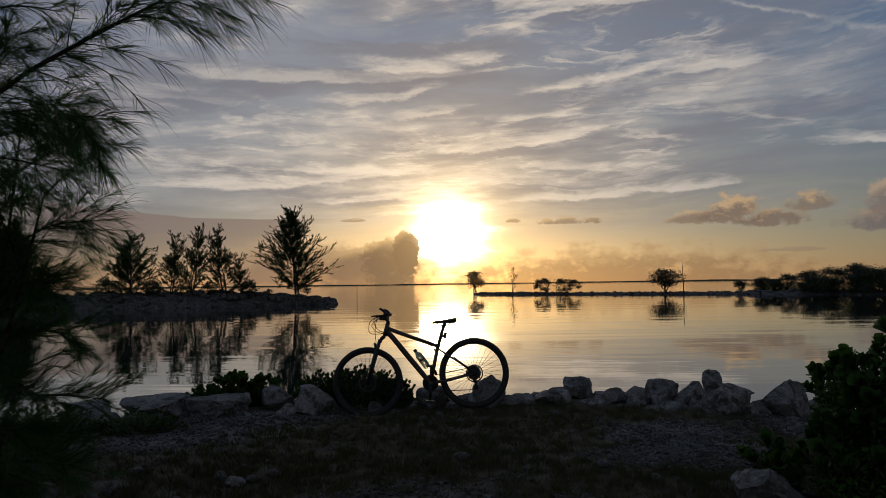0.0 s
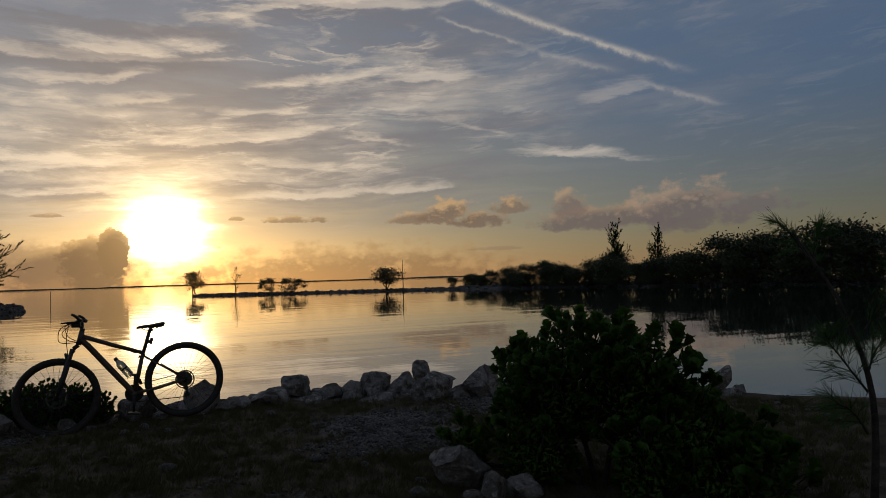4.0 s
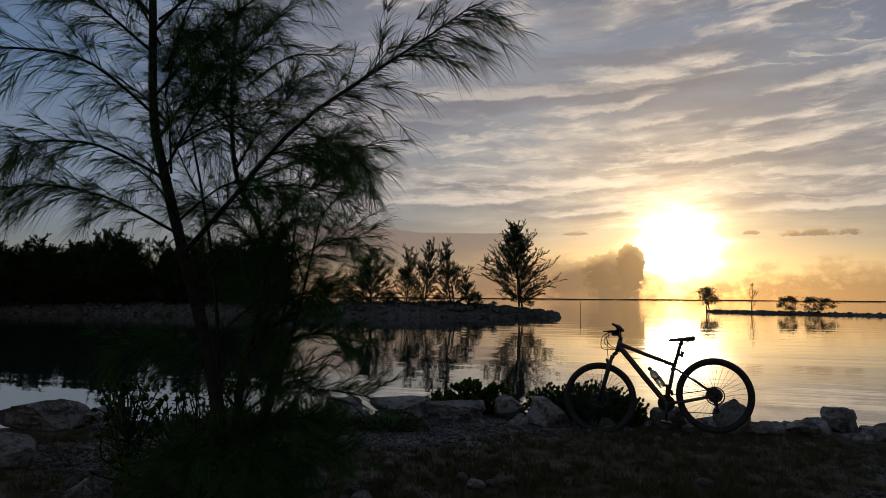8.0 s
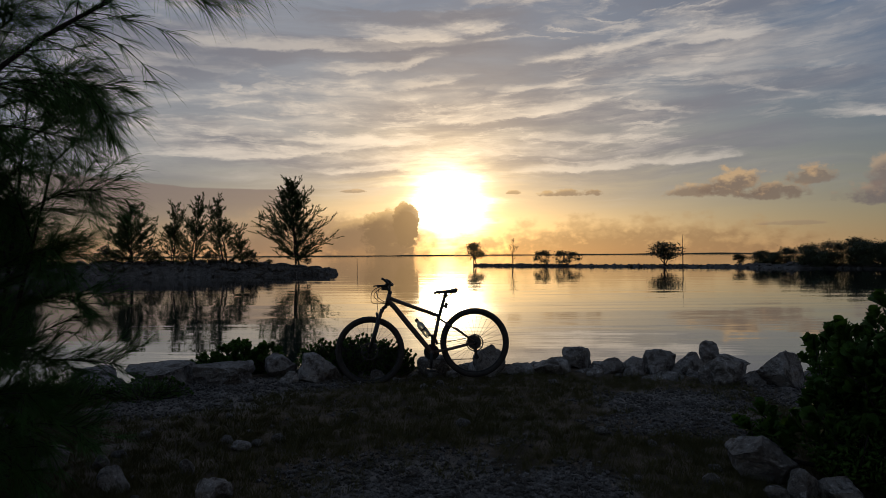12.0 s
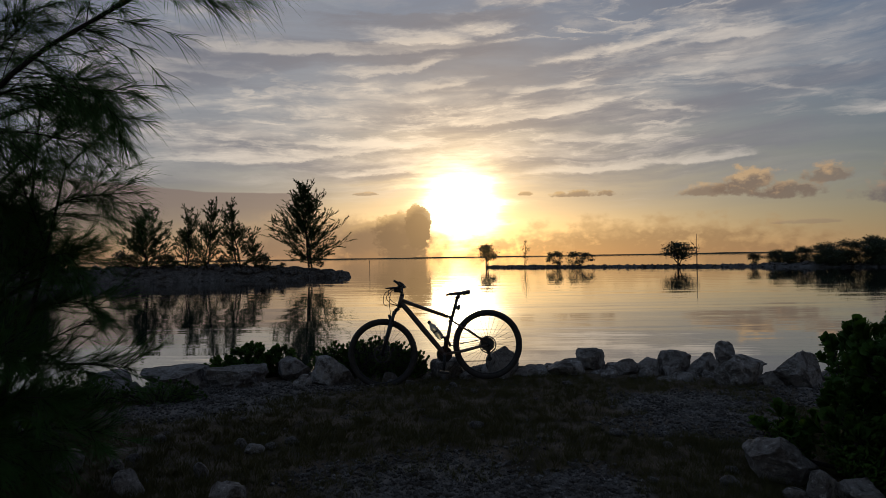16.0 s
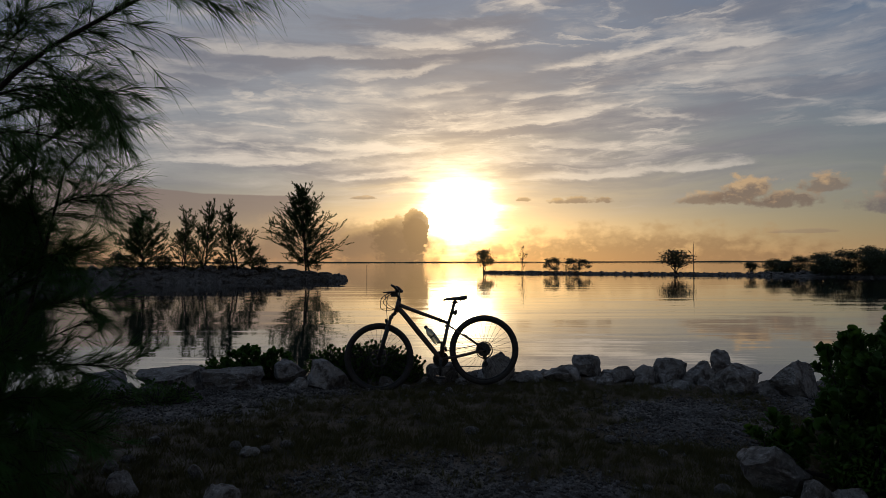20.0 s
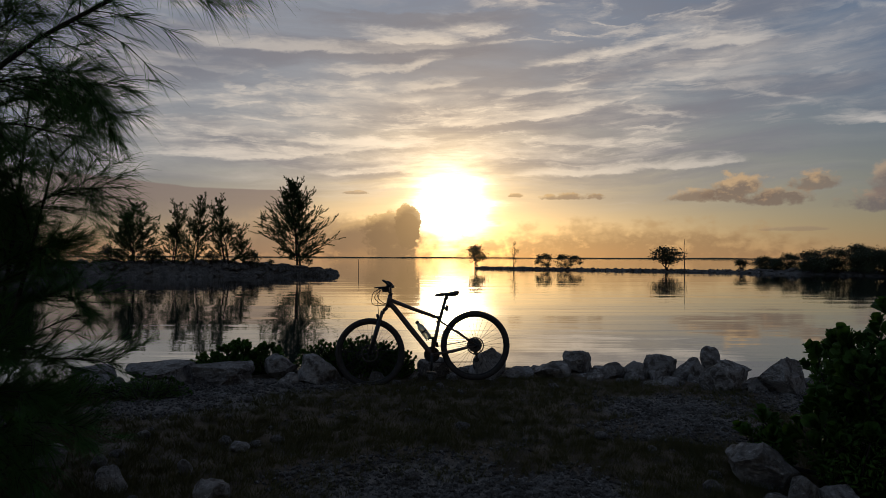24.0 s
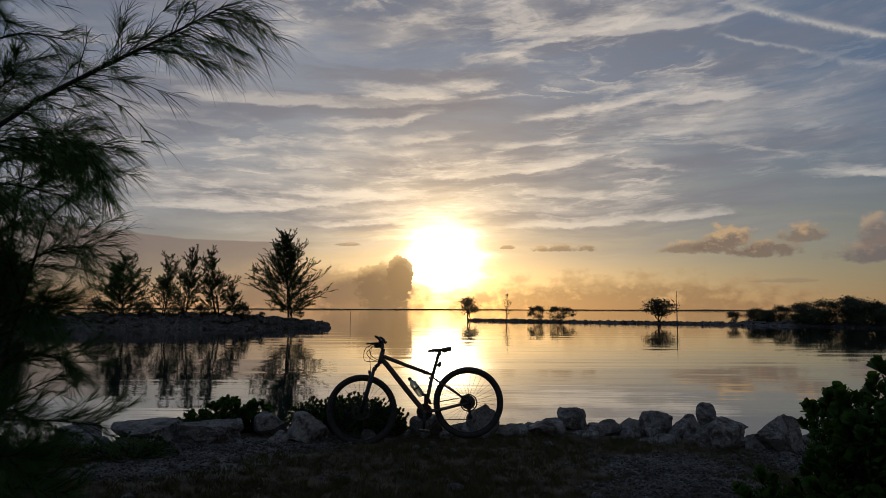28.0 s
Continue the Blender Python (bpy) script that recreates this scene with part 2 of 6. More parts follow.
    bank = g.mul(g.smooth(g.sub(el, lid), 0.07, -0.07), g.mul(g.mul(g.smooth(az, -9.5, -14.0), g.smooth(az, -38.0, -28.0)), g.smooth(el, 0.5, 5.0, 0.35, 1.0)))
    layer(g.mul(bank, 0.78), g.plus(g.rgb(0.195, 0.148, 0.135), g.scale(g.rgb(0.10, 0.06, 0.02), near)))

    # straight vapour trails
    trail_col = g.rgb(0.44, 0.42, 0.40)

    def trail(a0, e0, a1, e1, width, amount, wob):
        la, le = a1 - a0, e1 - e0
        n = math.hypot(la, le)
        along = g.m("DIVIDE", g.add(g.mul(g.sub(az, a0), la / n), g.mul(g.sub(el, e0), le / n)), n)
        off = g.add(g.add(g.mul(g.sub(az, a0), -le / n), g.mul(g.sub(el, e0), la / n)), g.mul(g.sub(wob, 0.5), 0.7))
        band = fall(g.m("ABSOLUTE", off), width, 2.0)
        ends = g.mul(g.smooth(along, -0.02, 0.10), g.smooth(along, 1.02, 0.70))
        ends = g.mul(ends, g.smooth(wob, 0.30, 0.62, 0.35, 1.0))
        layer(g.mul(g.mul(band, ends), amount), trail_col)

    trail(23.66, 23.07, 43.6, 15.0, 0.24, 0.85, seeds[0])
    trail(22.5, 20.96, 30.5, 18.3, 0.13, 0.55, seeds[1])
    trail(29.8, 18.2, 38.2, 15.6, 0.22, 0.38, seeds[0])
    trail(38.7, 15.0, 45.6, 12.3, 0.20, 0.40, seeds[1])

    # the sun behind thin cloud: a broad bright patch, frayed along the strands, and its halo
    wide = g.mul(theta, g.add(0.10, g.add(g.mul(ray, 1.15), g.mul(fibre, 0.55))))
    glow = g.plus(g.scale(g.rgb(1.0, 0.86, 0.56), g.mul(fall(wide, 2.15, 2.2), 6.0)),
                  g.plus(g.scale(g.rgb(1.0, 0.66, 0.26), g.mul(fall(wide, 2.9), 0.62)), g.scale(g.rgb(1.0, 0.68, 0.30), g.mul(fall(theta, 8.0), 0.06))))
    halo = g.node("ShaderNodeBackground")
    g.put(halo.inputs[0], glow)
    both = g.node("ShaderNodeAddShader")
    g.put(both.inputs[0], shader)
    g.put(both.inputs[1], halo.outputs[0])
    shader = both.outputs[0]

    # heaped clouds near the horizon: rounded tops, flat bases
    warm = g.scale(g.rgb(0.15, 0.075, 0.015), near)

    def heap(a, base_el, half, height, amount, dark, lit, rough=1.0, soft=0.22, floor=6.0, grain=None, rim=0.5, hem=0.0):
        u = g.m("DIVIDE", g.sub(az, a), half)
        v = g.m("DIVIDE", g.sub(el, base_el), height)
        dome = g.sub(1.0, g.add(g.mul(u, u), g.mul(g.m("ABSOLUTE", v), g.m("MAXIMUM", v, g.mul(v, -floor)))))
        lump = g.add(dome, g.add(g.mul(g.sub(puff, 0.5), 4.2 * rough), g.mul(g.sub(fine, 0.5), 1.7 * (rough if grain is None else grain))))
        body = g.smooth(lump, 0.25 - soft, 0.25 + soft)
        if hem:
            body = g.mul(body, g.smooth(u, 1.0, 1.0 - hem))
        rise = g.add(g.add(v, g.mul(u, -0.30)), g.add(g.mul(g.sub(puff, 0.5), 3.0 * rough), g.mul(g.sub(fine, 0.5), 1.3 * rough)))
        edge = g.smooth(lump, 0.8, 0.25, 0.0, rim)
        shade = g.blend(g.m("MINIMUM", g.add(g.smooth(rise, 0.35, 1.15), g.mul(edge, g.smooth(v, -0.1, 0.5))), 1.0), g.plus(g.rgb(*dark), warm), g.plus(g.rgb(*lit), g.scale(g.rgb(0.5, 0.30, 0.10), near)))
        layer(g.mul(body, amount), shade)

    # haze and heaped cloud beside the sun
    heap(-12.0, 1.6, 9.0, 2.4, 0.45, (0.23, 0.165, 0.125), (0.34, 0.24, 0.16), 0.45, 0.35, 2.0)
    heap(-9.0, 1.0, 9.5, 2.6, 0.62, (0.165, 0.118, 0.092), (0.24, 0.165, 0.11), 0.30, 0.40, 0.10, 0.4, 0.3, 0.3)
    heap(-5.9, 1.6, 4.3, 1.7, 0.75, (0.150, 0.105, 0.076), (0.30, 0.20, 0.11), 0.24, 0.30, 0.06, 0.6, 0.6, 0.45)
    heap(-4.3, 2.4, 2.7, 1.65, 0.85, (0.130, 0.092, 0.064), (0.26, 0.17, 0.09), 0.20, 0.18, 0.20, 0.7, 0.6, 0.25)
    heap(-3.05, 3.1, 1.25, 1.6, 0.95, (0.135, 0.095, 0.062), (0.22, 0.14, 0.075), 0.14, 0.09, 0.30, 0.65, 0.5, 0.15)
    # broken heaps away from the sun, lit along their tops
    heap(20.0, 4.75, 1.9, 0.8, 0.75, (0.185, 0.135, 0.102), (0.40, 0.275, 0.165), 1.0, 0.55)
    heap(22.9, 4.95, 2.7, 1.5, 0.85, (0.165, 0.124, 0.100), (0.41, 0.28, 0.165), 1.05, 0.50)
    heap(25.6, 4.45, 2.6, 1.1, 0.85, (0.155, 0.120, 0.100), (0.35, 0.245, 0.16), 1.05, 0.55)
    heap(28.2, 5.5, 2.0, 1.0, 0.75, (0.175, 0.135, 0.11), (0.40, 0.26, 0.15), 1.05, 0.55)
    heap(36.0, 4.0, 6.2, 1.5, 0.85, (0.128, 0.112, 0.116), (0.27, 0.195, 0.15), 0.85, 0.50)
    heap(33.0, 5.2, 1.5, 1.8, 0.75, (0.16, 0.13, 0.125), (0.34, 0.25, 0.18), 0.75, 0.45)
    heap(42.2, 4.1, 4.6, 2.9, 0.88, (0.125, 0.112, 0.118), (0.29, 0.225, 0.185), 0.80, 0.48)
    heap(46.5, 4.6, 3.4, 1.4, 0.75, (0.130, 0.118, 0.130), (0.20, 0.165, 0.155), 0.85, 0.48)
    heap(10.6, 4.9, 2.6, 0.5, 0.7, (0.20, 0.14, 0.10), (0.32, 0.20, 0.10), 1.0, 0.3)
    heap(5.8, 5.1, 0.7, 0.28, 0.65, (0.22, 0.145, 0.085), (0.30, 0.19, 0.10), 1.3, 0.3)
    heap(14.0, 0.3, 15.0, 2.6, 0.70, (0.225, 0.138, 0.074), (0.29, 0.182, 0.096), 0.8, 0.55, 6.0, 0.5)
    heap(-7.4, 5.3, 1.2, 0.22, 0.6, (0.22, 0.15, 0.10), (0.32, 0.21, 0.12), 1.3, 0.3)
    heap(27.0, 2.2, 2.5, 0.3, 0.4, (0.20, 0.15, 0.12), (0.27, 0.19, 0.14), 0.6, 0.4)
    # sunlight scattered in the haze in front of the heaps
    veil_sun = g.node("ShaderNodeBackground")
    g.put(veil_sun.inputs[0], g.scale(g.rgb(1.0, 0.62, 0.24), g.mul(fall(theta, 2.6), 0.55)))
    both = g.node("ShaderNodeAddShader")
    g.put(both.inputs[0], shader)
    g.put(both.inputs[1], veil_sun.outputs[0])
    shader = both.outputs[0]
    out = g.node("ShaderNodeOutputWorld")
    t.links.new(shader, out.inputs[0])


build_world()
sun = new("sun", bpy.data.lights.new("sun", "SUN"))
sun.data.energy, sun.data.angle, sun.data.color = 0.03, radians(3.0), (1.0, 0.70, 0.40)
sun.matrix_world = look(SUN_DIR * 50, (0, 0, 0))

# ---------------------------------------------------------------- materials
def material(name, rough=0.8, spec=0.3, metal=0.0):
    mat = bpy.data.materials.new(name)
    mat.use_nodes = True
    g = Graph(mat.node_tree)
    b = mat.node_tree.nodes["Principled BSDF"]
    b.inputs["Roughness"].default_value = rough
    b.inputs["Specular IOR Level"].default_value = spec
    b.inputs["Metallic"].default_value = metal
    return mat, g, b


def bump(g, b, height, strength, distance):
    n = g.node("ShaderNodeBump")
    n.inputs["Strength"].default_value = strength
    n.inputs["Distance"].default_value = distance
    g.put(n.inputs["Height"], height)
    g.t.links.new(n.outputs[0], b.inputs["Normal"])


def object_space(g):
    return g.node("ShaderNodeTexCoord").outputs["Object"]


def world_space(g):
    return g.node("ShaderNodeNewGeometry").outputs["Position"]


def make_plain(name, lo, hi, rough=0.8, spec=0.3, metal=0.0, scale=6.0, relief=0.0, per_object=0.0):
    """Two colours mottled at two scales, with a little relief."""
    mat, g, b = material(name, rough, spec, metal)
    p = object_space(g)
    f = g.add(g.mul(g.noise(p, scale, 5.0, 0.6), 0.65), g.mul(g.noise(p, scale * 9, 3.0, 0.6), 0.35))
    col = g.mix(g.smooth(f, 0.35, 0.65), lo, hi)
    if per_object:
        r = g.node("ShaderNodeObjectInfo").outputs["Random"]
        col = g.mix(g.mul(r, per_object), col, (0, 0, 0))
    g.put(b.inputs["Base Color"], col)
    if relief:
        bump(g, b, f, 0.6, relief)
    return mat


def make_leaf(name, lo, hi, rough=0.45, spec=0.4, through_light=0.25):
    mat, g, b = material(name, rough, spec)
    r = g.node("ShaderNodeNewGeometry").outputs["Random Per Island"]
    o = g.node("ShaderNodeObjectInfo").outputs["Random"]
    col = g.mix(g.add(g.mul(r, 0.7), g.mul(o, 0.3)), lo, hi)
    g.put(b.inputs["Base Color"], col)
    if through_light:
        t = g.node("ShaderNodeBsdfTranslucent")
        g.put(t.inputs[0], g.mix(0.5, col, (hi[0] * 1.3, hi[1] * 1.3, hi[2])))
        mx = g.node("ShaderNodeMixShader")
        mx.inputs[0].default_value = through_light
        out = mat.node_tree.nodes["Material Output"]
        g.t.links.new(b.outputs[0], mx.inputs[1])
        g.t.links.new(t.outputs[0], mx.inputs[2])
        g.t.links.new(mx.outputs[0], out.inputs[0])
    return mat


def make_water():
    mat, g, b = material("calm_water", 0.02, 0.5)
    b.inputs["Base Color"].default_value = (0.012, 0.018, 0.018, 1)
    b.inputs["IOR"].default_value = 1.6
    p = world_space(g)
    sep = g.node("ShaderNodeSeparateXYZ")
    g.put(sep.inputs[0], p)
    x, y, _ = sep.outputs
    swell = g.noise(g.vec(g.mul(x, 0.10), g.mul(y, 0.42), 0.0), 1.0, 1.5, 0.4, 0.3)
    ripple = g.noise(g.vec(g.mul(x, 0.35), g.mul(y, 2.2), 2.0), 1.0, 3.0, 0.55, 0.3)
    patch = g.smooth(g.noise(g.vec(g.mul(x, 0.03), g.mul(y, 0.05), 5.0), 1.0, 2.0), 0.38, 0.62, 0.35, 1.0)
    crisp = g.noise(g.vec(g.mul(x, 0.55), g.mul(y, 4.6), 7.0), 1.0, 2.0, 0.5, 0.2)
    lane = g.smooth(g.noise(g.vec(g.mul(x, 0.02), g.mul(y, 0.11), 3.0), 1.0, 3.0, 0.6), 0.42, 0.60, 0.15, 1.0)
    small = g.add(g.mul(g.mul(ripple, patch), 0.0030), g.mul(g.mul(crisp, lane), 0.0011))
    roll = g.noise(g.vec(g.mul(x, 0.05), g.mul(y, 1.15), 4.0), 1.0, 2.0, 0.5, 0.2)
    bump(g, b, g.add(g.add(g.mul(swell, 0.015), g.mul(g.mul(roll, lane), 0.0048)), small), 1.0, 1.0)
    # mirror gloss added over the plain water, to brighten its reflection near the shore
    extra_gloss = g.node("ShaderNodeBsdfGlossy")
    extra_gloss.inputs["Color"].default_value = (0.95, 0.93, 0.90, 1)
    extra_gloss.inputs["Roughness"].default_value = 0.02
    g.t.links.new(b.inputs["Normal"].links[0].from_socket, extra_gloss.inputs["Normal"])
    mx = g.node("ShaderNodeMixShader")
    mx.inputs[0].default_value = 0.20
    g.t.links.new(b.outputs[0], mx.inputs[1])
    g.t.links.new(extra_gloss.outputs[0], mx.inputs[2])
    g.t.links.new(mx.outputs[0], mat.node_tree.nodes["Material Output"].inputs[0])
    return mat


# where the soil is stony: place and reach
PATCHES = ((-2.2, 6.5, 1.2), (1.9, 5.9, 0.8), (-0.2, 3.7, 0.85), (0.7, 3.8, 0.45), (-4.3, 5.2, 1.2), (4.0, 6.0, 1.2))


def stony(x, y):
    return max(1.0 - math.hypot(x - a, y - b) / r for a, b, r in PATCHES) + 0.9 * noise.noise((x * 0.9, y * 0.9, 9.0)) + 0.4 * noise.noise((x * 2.6, y * 2.6, 2.0))


def make_ground():
    mat, g, b = material("stony_soil", 0.95, 0.15)
    p = world_space(g)
    big = g.noise(p, 0.55, 4.0, 0.6)
    mid = g.noise(p, 3.5, 6.0, 0.65)
    grit = g.noise(p, 60.0, 4.0, 0.7)
    soil = g.mix(g.smooth(mid, 0.35, 0.68), (0.038, 0.028, 0.016), (0.118, 0.084, 0.056))
    marl = g.mix(grit, (0.085, 0.070, 0.057), (0.23, 0.202, 0.178))
    f = 0.0
    for a, c, r in PATCHES:
        n = g.node("ShaderNodeVectorMath", "DISTANCE")
        g.put(n.inputs[0], p)
        n.inputs[1].default_value = (a, c, 0.0)
        f = g.m("MAXIMUM", f, g.sub(1.0, g.m("DIVIDE", n.outputs["Value"], r)))
    f = g.add(f, g.add(g.mul(g.sub(big, 0.5), 1.2), g.mul(g.sub(mid, 0.5), 1.0)))
    col = g.mix(g.smooth(f, 0.05, 0.45), soil, marl)
    col = g.mix(g.smooth(grit, 0.62, 0.72), col, (0.36, 0.32, 0.29))
    g.put(b.inputs["Base Color"], col)
    bump(g, b, g.add(g.mul(mid, 0.5), g.mul(grit, 0.5)), 1.0, 0.025)
    return mat


def make_rock(name, lo, mid, hi):
    mat, g, b = material(name, 0.92, 0.2)
    p = object_space(g)
    r = g.node("ShaderNodeObjectInfo").outputs["Random"]
    q = g.node("ShaderNodeVectorMath", "ADD")
    g.put(q.inputs[0], p)
    g.put(q.inputs[1], g.vec(g.mul(r, 13.0), g.mul(r, 7.0), 0.0))
    p = q.outputs[0]
    stain = g.noise(p, 3.0, 5.0, 0.6)
    pit = g.noise(p, 34.0, 5.0, 0.7)
    col = g.mix(g.smooth(stain, 0.36, 0.60), lo, mid)
    col = g.mix(g.smooth(pit, 0.50, 0.72), col, hi)
    col = g.mix(g.smooth(pit, 0.40, 0.30), col, (lo[0] * 0.5, lo[1] * 0.5, lo[2] * 0.5))
    blot = g.noise(p, 11.0, 6.0, 0.7, 0.4)
    col = g.mix(g.smooth(blot, 0.54, 0.36), col, (lo[0] * 0.55, lo[1] * 0.5, lo[2] * 0.45))
    col = g.mix(g.mul(r, 0.4), col, lo)
    g.put(b.inputs["Base Color"], col)
    bump(g, b, g.add(g.mul(blot, 0.6), g.mul(pit, 0.4)), 1.0, 0.06)
    return mat


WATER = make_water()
SOIL = make_ground()
GRAVEL = make_rock("gravel", (0.065, 0.056, 0.048), (0.155, 0.140, 0.128), (0.30, 0.28, 0.265))
ROCK = make_rock("limestone", (0.120, 0.105, 0.093), (0.29, 0.265, 0.243), (0.47, 0.44, 0.41))
FAR_ROCK = make_rock("weathered_limestone", (0.050, 0.044, 0.038), (0.145, 0.132, 0.120), (0.33, 0.31, 0.29))
BARK = make_plain("grey_bark", (0.020, 0.017, 0.014), (0.055, 0.045, 0.038), 0.95, 0.1, scale=14.0, relief=0.01)
NEEDLE = make_leaf("pine_needle", (0.040, 0.112, 0.026), (0.085, 0.175, 0.040), 0.6, 0.15, 0.5)
FAR_NEEDLE = make_leaf("far_needle", (0.030, 0.056, 0.018), (0.060, 0.090, 0.026), 0.7, 0.15, 0.30)
LEAF = make_leaf("fleshy_leaf", (0.038, 0.095, 0.015), (0.092, 0.175, 0.028), 0.5, 0.2, 0.5)
MANGROVE = make_leaf("mangrove_leaf", (0.028, 0.038, 0.016), (0.055, 0.065, 0.025), 0.5, 0.3, 0.15)
GRASS = make_leaf("dry_grass", (0.050, 0.054, 0.020), (0.135, 0.115, 0.046), 0.8, 0.1, 0.3)
TYRE = make_plain("tyre_rubber", (0.022, 0.019, 0.017), (0.040, 0.034, 0.030), 0.8, 0.3, scale=30, relief=0.002)
FRAME = make_plain("dark_frame_paint", (0.045, 0.026, 0.017), (0.060, 0.034, 0.022), 0.38, 0.5, scale=8)
BLACK = make_plain("black_plastic", (0.012, 0.012, 0.012), (0.02, 0.02, 0.02), 0.55, 0.4, scale=20)
STEEL = make_plain("dull_steel", (0.05, 0.048, 0.045), (0.10, 0.095, 0.09), 0.5, 0.5, 0.9, scale=30)
ALLOY = make_plain("dark_alloy", (0.02, 0.02, 0.02), (0.04, 0.038, 0.036), 0.5, 0.5, 0.8, scale=30)
WOOD = make_plain("weathered_wood", (0.06, 0.05, 0.042), (0.14, 0.12, 0.10), 0.9, 0.15, scale=9, relief=0.006)
FAR_LAND = make_plain("far_land", (0.05, 0.055, 0.04), (0.08, 0.085, 0.06), 1.0, 0.0, scale=0.02)


def make_bottle():
    mat, g, b = material("clear_bottle", 0.18, 0.5)
    b.inputs["Base Color"].default_value = (0.45, 0.50, 0.46, 1)
    b.inputs["Transmission Weight"].default_value = 0.5
    b.inputs["IOR"].default_value = 1.25
    return mat


BOTTLE = make_bottle()


# ---------------------------------------------------------------- mesh helpers
def finish(name, mesh, mat, parent=None, label="", smooth=False):
    mesh.materials.clear()
    mesh.materials.append(mat)
    if smooth:
        mesh.polygons.foreach_set("use_smooth", [True] * len(mesh.polygons))
    ob = new(name, mesh)
    ob.parent = parent
    if label:
        ob["label"] = label
    return ob


def part(name, bm, mat, parent=None, label="", smooth=True):
    """Links a bmesh as one mesh object under a thing or a part."""
    mesh = bpy.data.meshes.new(name)
    bmesh.ops.recalc_face_normals(bm, faces=bm.faces)
    bm.to_mesh(mesh)
    bm.free()
    return finish(name, mesh, mat, parent, label, smooth)


def thing(name, label, category, group="", at=None):
    ob = new(name)
    ob.empty_display_size = 0.1
    if at is not None:
        ob.matrix_basis = at
    return tagged(ob, label, category, group)


class Soup:
    """Collects vertices and faces as arrays and makes one mesh of them."""

    def __init__(self):
        self.v, self.f, self.n = [], [], 0

    def add(self, verts, faces):
        self.v.append(np.asarray(verts, float).reshape(-1, 3))
        self.f.extend((np.asarray(faces) + self.n).tolist())
        self.n += len(self.v[-1])

    def mesh(self, name):
        me = bpy.data.meshes.new(name)
        me.from_pydata(np.concatenate(self.v).tolist(), [], self.f)
        return me

    def tube(self, pts, radii, sides=6):
        pts = np.asarray(pts, float)
        k = len(pts)
        radii = np.atleast_1d(np.asarray(radii, float))
        radii = np.interp(np.linspace(0, 1, k), np.linspace(0, 1, len(radii)), radii)
        tan = np.gradient(pts, axis=0)
        tan /= np.linalg.norm(tan, axis=1)[:, None] + 1e-12
        ref = np.array([0.31, 0.95, 0.07]) if abs(tan[0, 2]) > 0.8 else np.array([0.05, 0.1, 1.0])
        u = np.cross(tan, ref)
        u /= np.linalg.norm(u, axis=1)[:, None] + 1e-12
        w = np.cross(tan, u)
        a = np.arange(sides) * 2 * math.pi / sides
        ring = pts[:, None] + radii[:, None, None] * (np.cos(a)[None, :, None] * u[:, None] + np.sin(a)[None, :, None] * w[:, None])
        i, j = np.meshgrid(np.arange(k - 1), np.arange(sides), indexing="ij")
        q = np.stack([i * sides + j, i * sides + (j + 1) % sides, (i + 1) * sides + (j + 1) % sides, (i + 1) * sides + j], -1).reshape(-1, 4)
        self.add(ring, q)
        base = self.n - k * sides
        self.f.append([base + s for s in range(sides)][::-1])
        self.f.append([base + (k - 1) * sides + s for s in range(sides)])

    def blades(self, p, d, length, r):
        """Thin three-edged grass blades that end in a point."""
        n = len(p)
        d = d / (np.linalg.norm(d, axis=1)[:, None] + 1e-9)
        side = np.cross(d, np.array([0.8, 0.5, 0.1]))
        side /= np.linalg.norm(side, axis=1)[:, None] + 1e-9
        other = np.cross(d, side)
        v = np.stack([p + r * (math.cos(a) * side + math.sin(a) * other) for a in (0.0, 2.094, 4.189)] + [p + d * length[:, None]], 1)
        tri = np.array([(0, 1, 3), (1, 2, 3), (2, 0, 3)])
        self.add(v.reshape(-1, 3), (np.arange(n)[:, None, None] * 4 + tri[None]).reshape(-1, 3))

    def needles(self, p, d, length, r, droop):
        """Tapered three-sided needles, each bent down in the middle."""
        p, d = np.asarray(p, float), np.asarray(d, float)
        n = len(p)
        length = np.broadcast_to(np.asarray(length, float), (n,))[:, None]
        d = d / (np.linalg.norm(d, axis=1)[:, None] + 1e-9)
        down = np.array([0, 0, -1.0])
        mid = p + d * length * 0.5 + down * length * droop * 0.18
        tip = p + d * length * 0.92 + down * length * droop * 0.6
        side = np.cross(d, np.array([0.2, 0.3, 0.93]))
        side /= np.linalg.norm(side, axis=1)[:, None] + 1e-9
        other = np.cross(d, side)
        vs = []
        for c, rr in ((p, r), (mid, r * 0.85)):
            for a in (0.0, 2.094, 4.189):
                vs.append(c + rr * (math.cos(a) * side + math.sin(a) * other))
        vs.append(tip)
        v = np.stack(vs, 1)
        tri = np.array([(0, 1, 4), (0, 4, 3), (1, 2, 5), (1, 5, 4), (2, 0, 3), (2, 3, 5), (3, 4, 6), (4, 5, 6), (5, 3, 6)])
        f = (np.arange(n)[:, None, None] * 7 + tri[None]).reshape(-1, 3)
        self.add(v.reshape(-1, 3), f)


def curve(pts, k):
    """A smooth line of k points through the given ones."""
    pts = np.asarray(pts, float)
    t = np.linspace(0, len(pts) - 1, k)
    out = []
    for s in t:
        i = min(int(s), len(pts) - 2)
        u = s - i
        a, b, c, d = pts[max(i - 1, 0)], pts[i], pts[i + 1], pts[min(i + 2, len(pts) - 1)]
        out.append(0.5 * (2 * b + (c - a) * u + (2 * a - 5 * b + 4 * c - d) * u ** 2 + (3 * b - a - 3 * c + d) * u ** 3))
    return np.array(out)


